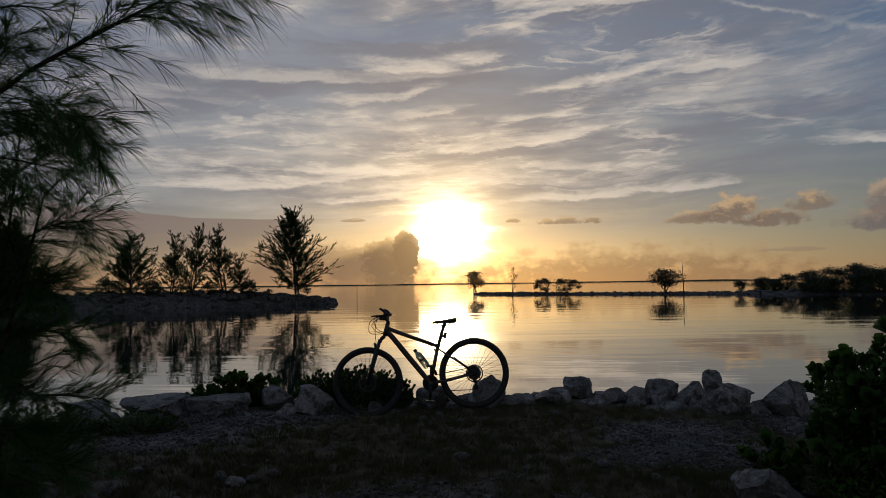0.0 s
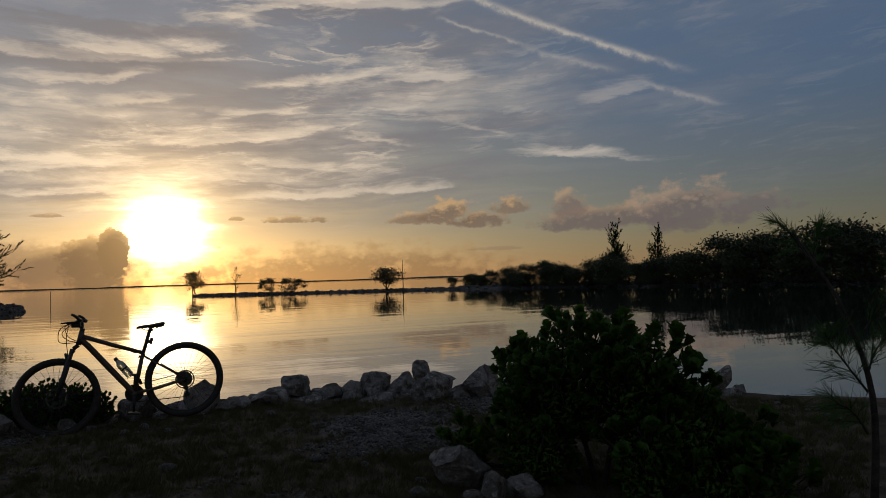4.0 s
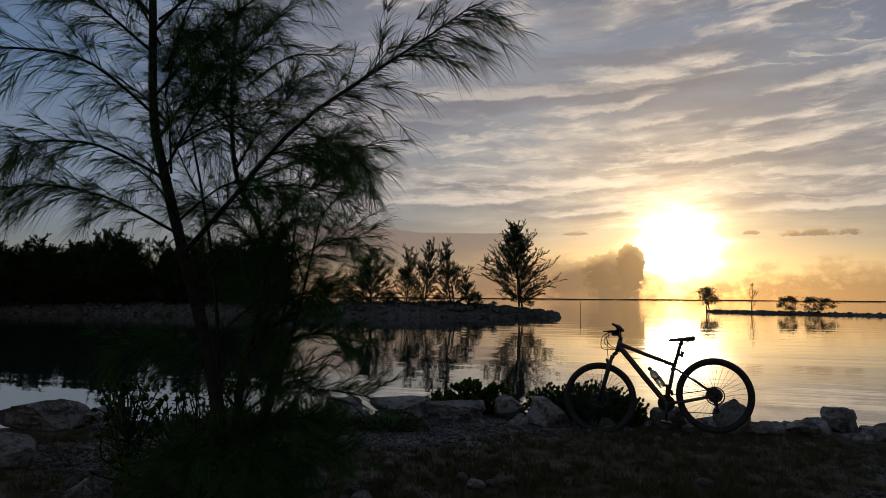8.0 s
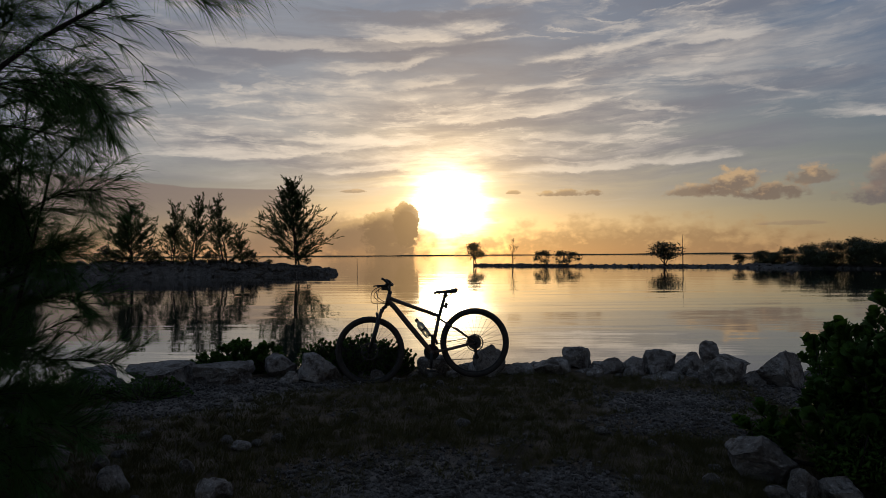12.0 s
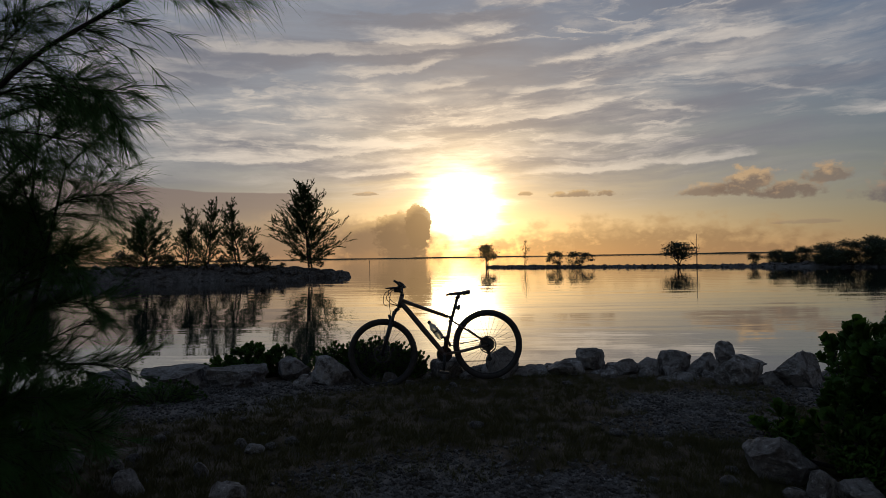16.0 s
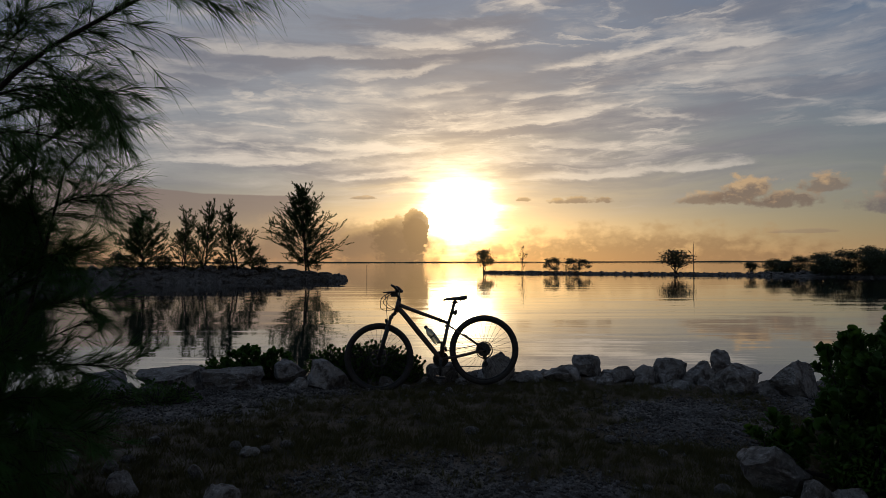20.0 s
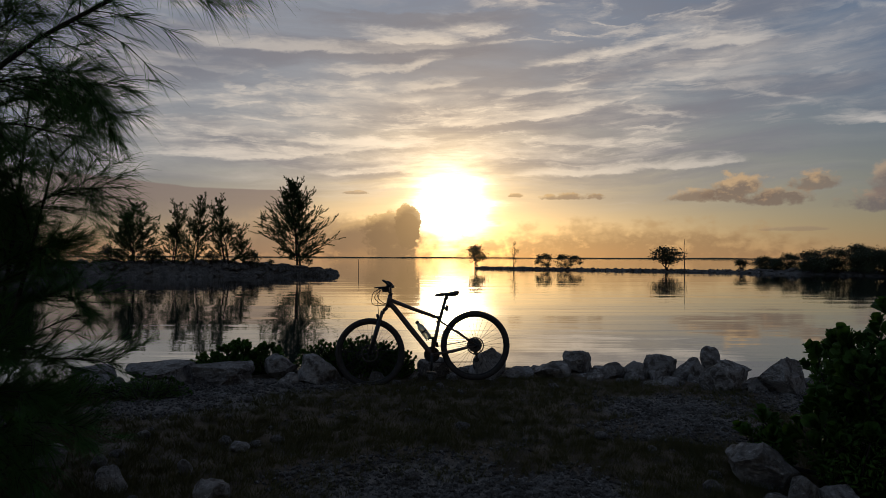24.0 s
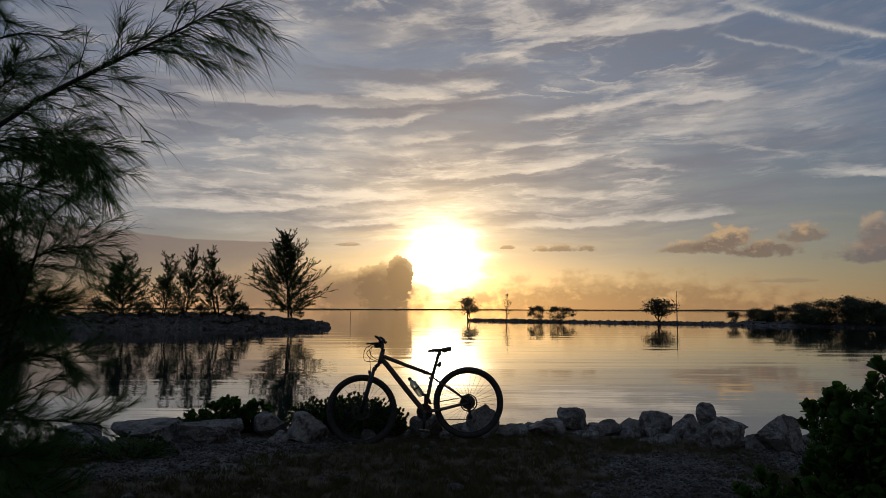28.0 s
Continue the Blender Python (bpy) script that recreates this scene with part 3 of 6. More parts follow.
def box_bm(sx, sy, sz, bevel=0.0, bm=None, at=(0, 0, 0), m=None):
    bm = bm or bmesh.new()
    made = bmesh.ops.create_cube(bm, size=1.0)["verts"]
    bmesh.ops.scale(bm, vec=(sx, sy, sz), verts=made)
    if bevel:
        edges = list({e for v in made for e in v.link_edges})
        made = list({v for f in bmesh.ops.bevel(bm, geom=edges, offset=bevel, segments=2, affect="EDGES", profile=0.7)["faces"] for v in f.verts} | {v for v in made if v.is_valid})
    bmesh.ops.transform(bm, matrix=(m or Matrix.Translation(at)), verts=made)
    return bm


def tube_part(name, pts, radii, mat, parent, sides=10, label="", k=0):
    s = Soup()
    s.tube(curve(pts, k) if k else pts, radii, sides)
    return finish(name, s.mesh(name), mat, parent, label, True)


# ---------------------------------------------------------------- ground and water
WATER_Z = -0.30


def shore_radius(az):
    a = abs(math.degrees(az))
    return 8.15 + 0.2 * math.sin(az * 5.0 + 1.0) + max(0.0, a - 55.0) * 0.25 + max(0.0, a - 85.0) * 12.0


def ground_height(x, y):
    r, az = math.hypot(x, y), math.atan2(x, y)
    s = r - shore_radius(az)
    h = 0.03 * noise.noise((x * 0.6, y * 0.6, 0.0)) + 0.022 * noise.noise((x * 2.3, y * 2.3, 4.0)) * (1 if r < 12 else 0)
    if s > -0.2:
        k = min((s + 0.2) / 1.5, 1.0)
        h -= 1.9 * k * k * (3 - 2 * k)
    return h - 0.03


def build_ground():
    rings = [0.0, 0.5, 1.0, 1.5, 2.0] + [2.0 + 0.12 * i for i in range(1, 70)] + [11, 12.5, 15, 20, 30, 60, 120, 300, 800, 2000, 4700]
    secs = 300
    v, f = [], []
    for r in rings:
        for s in range(secs):
            a = 2 * math.pi * s / secs
            x, y = r * math.sin(a), r * math.cos(a)
            v.append((x, y, ground_height(x, y)))
    for i in range(len(rings) - 1):
        for s in range(secs):
            n = (s + 1) % secs
            f.append((i * secs + s, i * secs + n, (i + 1) * secs + n, (i + 1) * secs + s))
    me = bpy.data.meshes.new("ground")
    me.from_pydata(v, [], f)
    bm = bmesh.new()
    bm.from_mesh(me)
    bmesh.ops.remove_doubles(bm, verts=bm.verts, dist=0.0005)
    bmesh.ops.recalc_face_normals(bm, faces=bm.faces)
    bm.to_mesh(me)
    bm.free()
    if me.polygons[2000].normal.z < 0:
        me.flip_normals()
    tagged(finish("ground", me, SOIL, smooth=True), "dark stony soil with pale gravel and dry grass", "ground", kind="structure")


def build_water():
    v, f = [], []
    k = 64
    rad = [5.0, 4800.0]
    for r in rad:
        for i in range(k):
            a = 2 * math.pi * i / k
            v.append((r * math.sin(a), r * math.cos(a), WATER_Z))
    for i in range(k):
        n = (i + 1) % k
        f.append((i, k + i, k + n, n))
    me = bpy.data.meshes.new("water")
    me.from_pydata(v, [], f)
    if me.polygons[0].normal.z < 0:
        me.flip_normals()
    tagged(finish("water", me, WATER), "calm sea water reflecting the sunset sky", "water", kind="structure")


build_ground()
build_water()


# ---------------------------------------------------------------- rocks
def rock_mesh(name, seed, sx, sy, sz, facets=9, detail=3, lump=0.12, flat=False):
    """A broken boulder: a ball cut by planes, then worn by noise."""
    r = random.Random(seed)
    bm = bmesh.new()
    bmesh.ops.create_icosphere(bm, subdivisions=detail, radius=1.0)
    planes = []
    for _ in range(facets):
        n = Vector((r.gauss(0, 1), r.gauss(0, 1), r.gauss(0, 0.8))).normalized()
        planes.append((n, r.uniform(0.42, 0.80)))
    if flat:
        planes.append((Vector((r.uniform(-0.12, 0.12), r.uniform(-0.25, 0.0), 1.0)).normalized(), 0.30))
    off = Vector((seed * 3.7, seed * 1.3, 0.0))
    for v in bm.verts:
        p = v.co.copy()
        for n, d in planes:
            over = p.dot(n) - d
            if over > 0:
                p -= n * over * 0.985
        p += p.normalized() * (lump * noise.noise(p * 1.6 + off) + lump * 0.55 * noise.noise(p * 4.5 + off) + lump * 0.38 * noise.noise(p * 10.0 + off) + lump * 0.2 * noise.noise(p * 22.0 + off))
        v.co = p
    lo = [min(v.co[i] for v in bm.verts) for i in range(3)]
    hi = [max(v.co[i] for v in bm.verts) for i in range(3)]
    for v in bm.verts:
        v.co = Vector(((v.co[i] - lo[i]) / (hi[i] - lo[i]) - (0.0 if i == 2 else 0.5)) * s for i, s in enumerate((sx, sy, sz)))
    me = bpy.data.meshes.new(name)
    bm.to_mesh(me)
    bm.free()
    return me


def boulder(name, seed, x, y, base, w, h, depth, turn, label, group="shore boulders", facets=13, lump=0.10, mat=None, flat=False):
    ob = finish(name, rock_mesh(name, seed, w, depth, h, facets, 4 if w > 0.3 else 3, lump, flat), mat or ROCK, smooth=False)
    ob.matrix_basis = pose(x, y, base, 0, 0, turn)
    return tagged(ob, label, "rock", group)


boulder("boulder", 20, 1.50, 7.77, -0.11, 0.35, 0.34, 0.27, 0, "flat-topped grey limestone block on the shore", flat=True, lump=0.14)
boulder("boulder", 21, 1.17, 7.53, -0.13, 0.43, 0.27, 0.34, 0, "rough grey limestone boulder along the shore")
boulder("boulder", 22, 1.81, 7.52, -0.11, 0.29, 0.25, 0.22, 180, "rough grey limestone boulder along the shore")
boulder("boulder", 23, 2.05, 7.50, -0.11, 0.27, 0.26, 0.22, -9, "rough grey limestone boulder along the shore")
boulder("boulder", 24, 2.35, 7.52, -0.14, 0.36, 0.36, 0.30, 0, "rough grey limestone boulder along the shore")
boulder("boulder", 25, 2.67, 7.53, -0.16, 0.41, 0.36, 0.29, 8, "rough grey limestone boulder along the shore")
boulder("boulder", 26, 2.80, 6.87, -0.12, 0.53, 0.39, 0.37, 0, "pale pointed triangular limestone boulder")
boulder("boulder", 27, 3.08, 6.79, -0.11, 0.22, 0.21, 0.19, 8, "rough grey limestone boulder along the shore")
boulder("boulder", 28, 3.28, 6.72, -0.12, 0.49, 0.43, 0.36, 172, "large rounded limestone boulder beside the leafy bush")
boulder("boulder", 29, 0.79, 7.55, -0.11, 0.40, 0.20, 0.30, -9, "rough grey limestone boulder along the shore")
boulder("boulder", 30, 0.48, 7.52, -0.13, 0.36, 0.43, 0.34, 172, "dark limestone boulder behind the rear wheel")
boulder("boulder", 31, -0.14, 7.52, -0.14, 0.37, 0.34, 0.29, 172, "pale limestone boulder behind the pedals")
boulder("boulder", 32, 0.18, 7.67, -0.11, 0.21, 0.17, 0.18, 172, "rough grey limestone boulder along the shore")
boulder("boulder", 33, -1.34, 7.15, -0.12, 0.45, 0.39, 0.35, -9, "rough grey limestone boulder along the shore")
boulder("boulder", 34, -1.81, 7.48, -0.11, 0.39, 0.33, 0.32, 172, "pale upright limestone boulder")
boulder("boulder", 35, -1.59, 7.00, -0.11, 0.21, 0.21, 0.17, 180, "rough grey limestone boulder along the shore")
boulder("boulder", 36, -2.31, 7.13, -0.12, 0.64, 0.29, 0.52, 8, "long low pale limestone slab", flat=True, lump=0.14)
boulder("boulder", 37, -2.95, 7.03, -0.13, 0.75, 0.31, 0.64, 0, "long low dark limestone slab", flat=True, lump=0.14)
boulder("boulder", 38, -3.57, 7.00, -0.12, 0.66, 0.27, 0.52, 0, "rough grey limestone boulder along the shore", flat=True, lump=0.14)
boulder("boulder", 39, 2.94, 7.62, -0.00, 0.23, 0.30, 0.20, 180, "small dark rounded rock resting on larger boulders")
boulder("boulder", 60, -5.92, 5.17, -0.06, 0.82, 0.34, 0.70, 48, "large dark boulder at the water edge")
boulder("boulder", 61, -5.45, 5.50, -0.06, 0.47, 0.24, 0.40, 44, "low dark boulder at the water edge")
boulder("boulder", 62, -4.85, 3.92, -0.06, 0.37, 0.30, 0.32, 51, "grey boulder on the stony ground")
boulder("stone", 63, -3.52, 3.37, -0.06, 0.30, 0.23, 0.25, 46, "pointed pale stone standing on the ground", group="loose stones")
boulder("stone", 64, -1.85, 3.79, -0.06, 0.17, 0.17, 0.14, 26, "pale rounded stone on the soil", group="loose stones")
boulder("stone", 65, -2.12, 4.19, -0.06, 0.11, 0.12, 0.09, 26, "small pale stone on the soil", group="loose stones")
boulder("stone", 66, -2.43, 4.16, -0.06, 0.24, 0.19, 0.20, 30, "rough grey stone half sunk in soil", group="loose stones")
boulder("stone", 67, -1.39, 4.63, -0.06, 0.14, 0.09, 0.12, 16, "small pale stone on the soil", group="loose stones")
boulder("stone", 68, -1.56, 4.12, -0.06, 0.10, 0.12, 0.09, 20, "small pale stone on the soil", group="loose stones")
boulder("stone", 69, -1.23, 3.60, -0.06, 0.19, 0.17, 0.17, 18, "pale stone on the soil", group="loose stones")
boulder("boulder", 70, 1.79, 3.90, -0.06, 0.39, 0.30, 0.33, -24, "large pale pitted boulder under the bush")
boulder("stone", 71, 1.86, 3.59, -0.06, 0.16, 0.20, 0.14, -27, "pale stone under the bush", group="loose stones")
boulder("stone", 72, 2.02, 3.52, -0.06, 0.23, 0.17, 0.20, -29, "pale stone under the bush", group="loose stones")
boulder("stone", 73, 1.51, 3.87, -0.06, 0.13, 0.08, 0.11, -21, "small flat pale stone", group="loose stones")
boulder("stone", 74, 1.73, 3.60, -0.06, 0.13, 0.11, 0.11, -25, "small pale stone under the bush", group="loose stones")
boulder("stone", 75, 5.56, 5.63, -0.06, 0.24, 0.30, 0.20, -44, "dark boulder at the water edge", group="loose stones")
boulder("stone", 76, -1.80, 7.67, -0.06, 0.12, 0.22, 0.10, 13, "pale boulder at the water edge", group="loose stones")
pick = random.Random(12)
for i in range(78):
    a = radians(-46 + 92 * (i + pick.uniform(-0.4, 0.4)) / 77)
    d = 7.85 + pick.uniform(-0.50, 0.35)
    w = pick.uniform(0.13, 0.42)
    boulder("boulder" if w > 0.25 else "stone", 120 + i, d * math.sin(a), d * math.cos(a), -0.20, w, 0.17 + pick.uniform(0.0, 0.12), w * 0.9, pick.uniform(0, 360), "grey limestone rock wedged along the water edge")


# ---------------------------------------------------------------- feathery coastal pines
def branchlets(soup, line, count, length, r, spread, droop, rnd, start=0.0, tufts=4):
    """Needles along a twig given as points."""
    line = np.asarray(line)
    nodes = rnd.uniform(start, 1.0, max(4, count // tufts)) ** 0.8
    t = np.clip(nodes[rnd.integers(0, len(nodes), count)] + rnd.normal(0, 0.012, count), 0, 1) * (len(line) - 1.001)
    i = t.astype(int)
    u = (t - i)[:, None]
    p = line[i] * (1 - u) + line[i + 1] * u
    d = line[i + 1] - line[i]
    d /= np.linalg.norm(d, axis=1)[:, None] + 1e-9
    jit = rnd.normal(0, 1, (count, 3))
    jit -= (jit * d).sum(1)[:, None] * d
    jit /= np.linalg.norm(jit, axis=1)[:, None] + 1e-9
    a = rnd.uniform(0.35, 1.0, count)[:, None] * spread
    soup.needles(p, d * np.cos(a) + jit * np.sin(a), rnd.uniform(0.55, 1.15, count) * length, r, droop)


def twig_line(p0, d0, length, rnd, sag=0.25, lift=0.0, k=5):
    d = np.asarray(d0, float)
    d = d / (np.linalg.norm(d) + 1e-9)
    s = np.linspace(0, 1, k)[:, None]
    wob = np.cumsum(rnd.normal(0, 0.03, (k, 3)), axis=0) * length
    return np.asarray(p0) + d * length * s + np.array([0, 0, -1.0]) * length * sag * s ** 2 + np.array([0, 0, 1.0]) * lift * length * s + wob * s


def limb(tree, pts, r0, r1, twigs, needles, rnd, twig_len=0.5, needle_len=0.18, needle_r=0.0012, start=0.15, spread=0.66, droop=0.5, sag=0.18, side_bias=None, forward=0.75):
    """A limb with its twigs (one part) and its needles (another)."""
    line = curve(pts, 14)
    wood = Soup()
    wood.tube(line, np.linspace(r0, r1, len(line)), 7)
    green = Soup()
    tan = np.gradient(line, axis=0)
    tan /= np.linalg.norm(tan, axis=1)[:, None]
    twigs = int(twigs * 1.7)
    for k in range(twigs):
        f = start + (1 - start) * (k + rnd.uniform(0, 1)) / twigs
        i = min(int(f * 13), 12)
        u = f * 13 - i
        p = line[i] * (1 - u) + line[i + 1] * u
        side = rnd.normal(0, 1, 3)
        if side_bias is not None:
            side += np.asarray(side_bias)
        side -= side.dot(tan[i]) * tan[i]
        side /= np.linalg.norm(side) + 1e-9
        d = tan[i] * rnd.uniform(forward - 0.25, forward + 0.25) + side * rnd.uniform(0.4, 0.9)
        ln = twig_len * rnd.uniform(0.5, 1.15) * (1.1 - 0.5 * f)
        tw = twig_line(p, d, ln, rnd, sag)
        wood.tube(tw, np.linspace(max(r1 * 0.8, 0.0022), 0.0009, len(tw)), 4)
        branchlets(green, tw, int(needles * 0.54), needle_len, needle_r, spread, droop, rnd)
    branchlets(green, line[int(13 * start):], needles * 2, needle_len, needle_r, spread, droop, rnd)
    lb = finish("limb", wood.mesh("limb"), BARK, tree, "", True)
    finish("foliage", green.mesh("foliage"), NEEDLE, lb, "long thin drooping dark green needles")


def near_pine():
    tree = thing("coastal_pine", "young feathery coastal pine with forked dark trunk", "tree", "coastal pines", pose(-2.62, 3.45, -0.05))
    rnd = np.random.default_rng(11)
    o = np.array([-2.62, 3.45, -0.05])

    def L(*pts):
        return [np.array(p) - o for p in pts]

    trunk = Soup()
    main = curve(L((-2.60, 3.46, -0.08), (-2.58, 3.40, 0.43), (-2.61, 3.27, 0.97), (-2.62, 3.13, 1.35), (-2.60, 3.02, 1.53), (-2.63, 2.90, 1.91), (-2.65, 2.82, 2.23), (-2.63, 2.76, 2.81), (-2.65, 2.72, 3.5), (-2.62, 2.70, 4.3)), 40)
    trunk.tube(main, np.linspace(0.046, 0.012, 40), 10)
    finish("trunk", trunk.mesh("trunk"), BARK, tree, "", True)
    second = Soup()
    second.tube(curve(L((-2.56, 3.50, -0.08), (-2.57, 3.54, 0.71), (-2.50, 3.60, 1.10), (-2.45, 3.62, 1.37), (-2.49, 3.58, 1.71), (-2.62, 3.50, 2.06), (-2.63, 3.46, 2.77), (-2.5, 3.4, 3.5)), 30), np.linspace(0.030, 0.008, 30), 8)
    finish("trunk", second.mesh("trunk"), BARK, tree, "thinner second stem", True)
    n = dict(rnd=rnd)
    # the long limb that reaches out over the water
    limb(tree, L((-2.60, 3.02, 1.50), (-2.25, 2.91, 1.74), (-1.77, 2.75, 2.07), (-1.34, 2.64, 2.25), (-1.10, 2.65, 2.38), (-0.86, 2.61, 2.49)), 0.015, 0.003, 44, 56, twig_len=0.38, side_bias=(0, 0, -0.35), **n)
    # shoots that hang from it
    limb(tree, L((-1.95, 2.80, 1.96), (-1.70, 2.82, 2.01), (-1.45, 2.85, 1.97)), 0.007, 0.002, 15, 56, twig_len=0.32, side_bias=(0, 0, -0.5), **n)
    limb(tree, L((-2.15, 2.88, 1.81), (-1.90, 2.95, 1.84), (-1.65, 3.00, 1.79)), 0.007, 0.002, 9, 46, twig_len=0.32, side_bias=(0, 0, -0.4), **n)
    return tree, L, n


PINE, L, KW = near_pine()
rnd = KW["rnd"]
# limbs off the main stem towards the land side
limb(PINE, L((-2.62, 2.98, 1.62), (-2.80, 2.70, 1.77), (-2.98, 2.45, 1.81), (-3.2, 2.2, 1.72)), 0.009, 0.0025, 22, 66, twig_len=0.34, side_bias=(0, 0, -0.2), **KW)
limb(PINE, L((-2.63, 2.90, 1.90), (-2.78, 2.62, 2.02), (-2.90, 2.45, 2.02), (-2.98, 2.30, 1.97)), 0.009, 0.0025, 13, 60, twig_len=0.30, side_bias=(0, 0, -0.2), **KW)
limb(PINE, L((-2.65, 2.82, 2.23), (-2.78, 2.50, 2.42), (-2.95, 2.20, 2.40), (-3.1, 2.0, 2.30)), 0.009, 0.0025, 18, 60, twig_len=0.32, side_bias=(0, 0, -0.2), **KW)
limb(PINE, L((-2.64, 2.78, 2.55), (-2.75, 2.45, 2.72), (-2.85, 2.15, 2.80)), 0.009, 0.0025, 18, 60, twig_len=0.32, **KW)
# limbs on the water side
limb(PINE, L((-2.63, 2.90, 1.95), (-2.42, 2.85, 2.20), (-2.20, 2.80, 2.38), (-1.90, 2.75, 2.52)), 0.009, 0.0025, 24, 60, twig_len=0.40, **KW)
limb(PINE, L((-2.65, 2.80, 2.30), (-2.40, 2.78, 2.50), (-2.10, 2.74, 2.68), (-1.72, 2.70, 2.80)), 0.009, 0.0025, 24, 60, twig_len=0.40, **KW)
limb(PINE, L((-2.64, 2.78, 2.65), (-2.35, 2.75, 2.85), (-2.0, 2.72, 3.0), (-1.55, 2.68, 3.05)), 0.009, 0.0025, 20, 55, twig_len=0.45, side_bias=(0, 0, -0.4), **KW)
limb(PINE, L((-2.64, 2.75, 3.0), (-2.3, 2.7, 3.25), (-1.9, 2.65, 3.35)), 0.009, 0.0025, 16, 50, twig_len=0.45, **KW)
# limbs of the second stem
limb(PINE, L((-2.50, 3.60, 1.20), (-2.30, 3.62, 1.45), (-2.05, 3.60, 1.60), (-1.80, 3.55, 1.62)), 0.009, 0.0025, 24, 62, twig_len=0.42, side_bias=(0.2, 0, 0.2), **KW)
limb(PINE, L((-2.47, 3.60, 1.65), (-2.25, 3.58, 1.85), (-2.02, 3.55, 1.98), (-1.85, 3.50, 2.02)), 0.009, 0.0025, 24, 62, twig_len=0.42, **KW)
limb(PINE, L((-2.62, 3.50, 2.05), (-2.40, 3.45, 2.30), (-2.15, 3.40, 2.48)), 0.009, 0.0025, 22, 62, twig_len=0.42, **KW)
limb(PINE, L((-2.63, 3.48, 2.30), (-2.72, 3.30, 2.55), (-2.80, 3.10, 2.70)), 0.009, 0.0025, 16, 55, twig_len=0.38, **KW)
limb(PINE, L((-2.46, 3.61, 1.40), (-2.30, 3.50, 1.62), (-2.10, 3.38, 1.72)), 0.009, 0.0025, 18, 55, twig_len=0.36, **KW)
limb(PINE, L((-2.50, 3.58, 0.95), (-2.35, 3.50, 1.15), (-2.15, 3.45, 1.28), (-1.95, 3.42, 1.30)), 0.009, 0.0025, 22, 62, twig_len=0.40, **KW)
limb(PINE, L((-2.60, 3.15, 1.30), (-2.45, 3.20, 1.50), (-2.25, 3.25, 1.62)), 0.009, 0.0025, 20, 62, twig_len=0.38, **KW)
limb(PINE, L((-2.46, 3.60, 1.50), (-2.60, 3.45, 1.75), (-2.75, 3.30, 1.85)), 0.009, 0.0025, 16, 55, twig_len=0.36, **KW)
limb(PINE, L((-2.64, 2.85, 2.10), (-2.50, 2.95, 2.40), (-2.35, 3.00, 2.62)), 0.009, 0.0025, 20, 60, twig_len=0.38, **KW)
limb(PINE, L((-2.65, 2.76, 2.75), (-2.80, 2.55, 3.00), (-2.95, 2.40, 3.10)), 0.009, 0.0025, 18, 55, twig_len=0.38, **KW)
limb(PINE, L((-2.57, 3.52, 0.60), (-2.72, 3.40, 0.85), (-2.85, 3.30, 1.00)), 0.009, 0.0025, 10, 45, twig_len=0.34, **KW)
# low spreading branches near the ground
limb(PINE, L((-2.57, 3.54, 0.55), (-2.30, 3.55, 0.72), (-1.98, 3.53, 0.74), (-1.70, 3.50, 0.72)), 0.009, 0.0025, 24, 74, twig_len=0.34, side_bias=(0, 0, 0.3), droop=0.1, needle_r=0.0009, needle_len=0.13, sag=-0.1, forward=1.0, spread=0.45, **KW)
limb(PINE, L((-2.57, 3.54, 0.75), (-2.30, 3.58, 1.00), (-2.05, 3.56, 1.06), (-1.85, 3.52, 1.03)), 0.009, 0.0025, 24, 74, twig_len=0.32, droop=0.1, needle_r=0.0009, needle_len=0.13, sag=-0.1, forward=1.0, spread=0.45, **KW)
limb(PINE, L((-2.60, 3.30, 0.85), (-2.85, 3.20, 0.98), (-3.05, 3.10, 0.98)), 0.009, 0.0025, 14, 50, twig_len=0.30, **KW)
limb(PINE, L((-2.58, 3.40, 0.40), (-2.30, 3.40, 0.56), (-2.00, 3.38, 0.56)), 0.009, 0.0025, 20, 74, twig_len=0.32, droop=0.1, needle_r=0.0009, needle_len=0.13, sag=-0.1, forward=1.0, spread=0.45, **KW)
limb(PINE, L((-2.55, 3.54, 0.90), (-2.30, 3.50, 1.12), (-2.08, 3.47, 1.22), (-1.92, 3.45, 1.34)), 0.009, 0.0025, 20, 74, twig_len=0.32, droop=0.1, needle_r=0.0009, needle_len=0.13, sag=-0.1, forward=1.0, spread=0.45, **KW)


# short leafy side limbs all along both stems
for i in range(10):
    f = i / 9
    low = (-2.60, 3.05, 1.45) if i % 2 else (-2.48, 3.58, 1.7)
    high = (-2.63, 2.72, 3.3) if i % 2 else (-2.55, 3.42, 3.0)
    p = np.array(low) * (1 - f) + np.array(high) * f
    a = rnd.uniform(0, 6.28)
    reach = rnd.uniform(0.35, 0.65)
    d = np.array([math.cos(a), math.sin(a), 0.0]) * reach
    limb(PINE, L(p, p + d * 0.5 + np.array([0, 0, 0.16]), p + d + np.array([0, 0, rnd.uniform(0.12, 0.35)])), 0.008, 0.0025, 7, 40, twig_len=0.34, **KW)

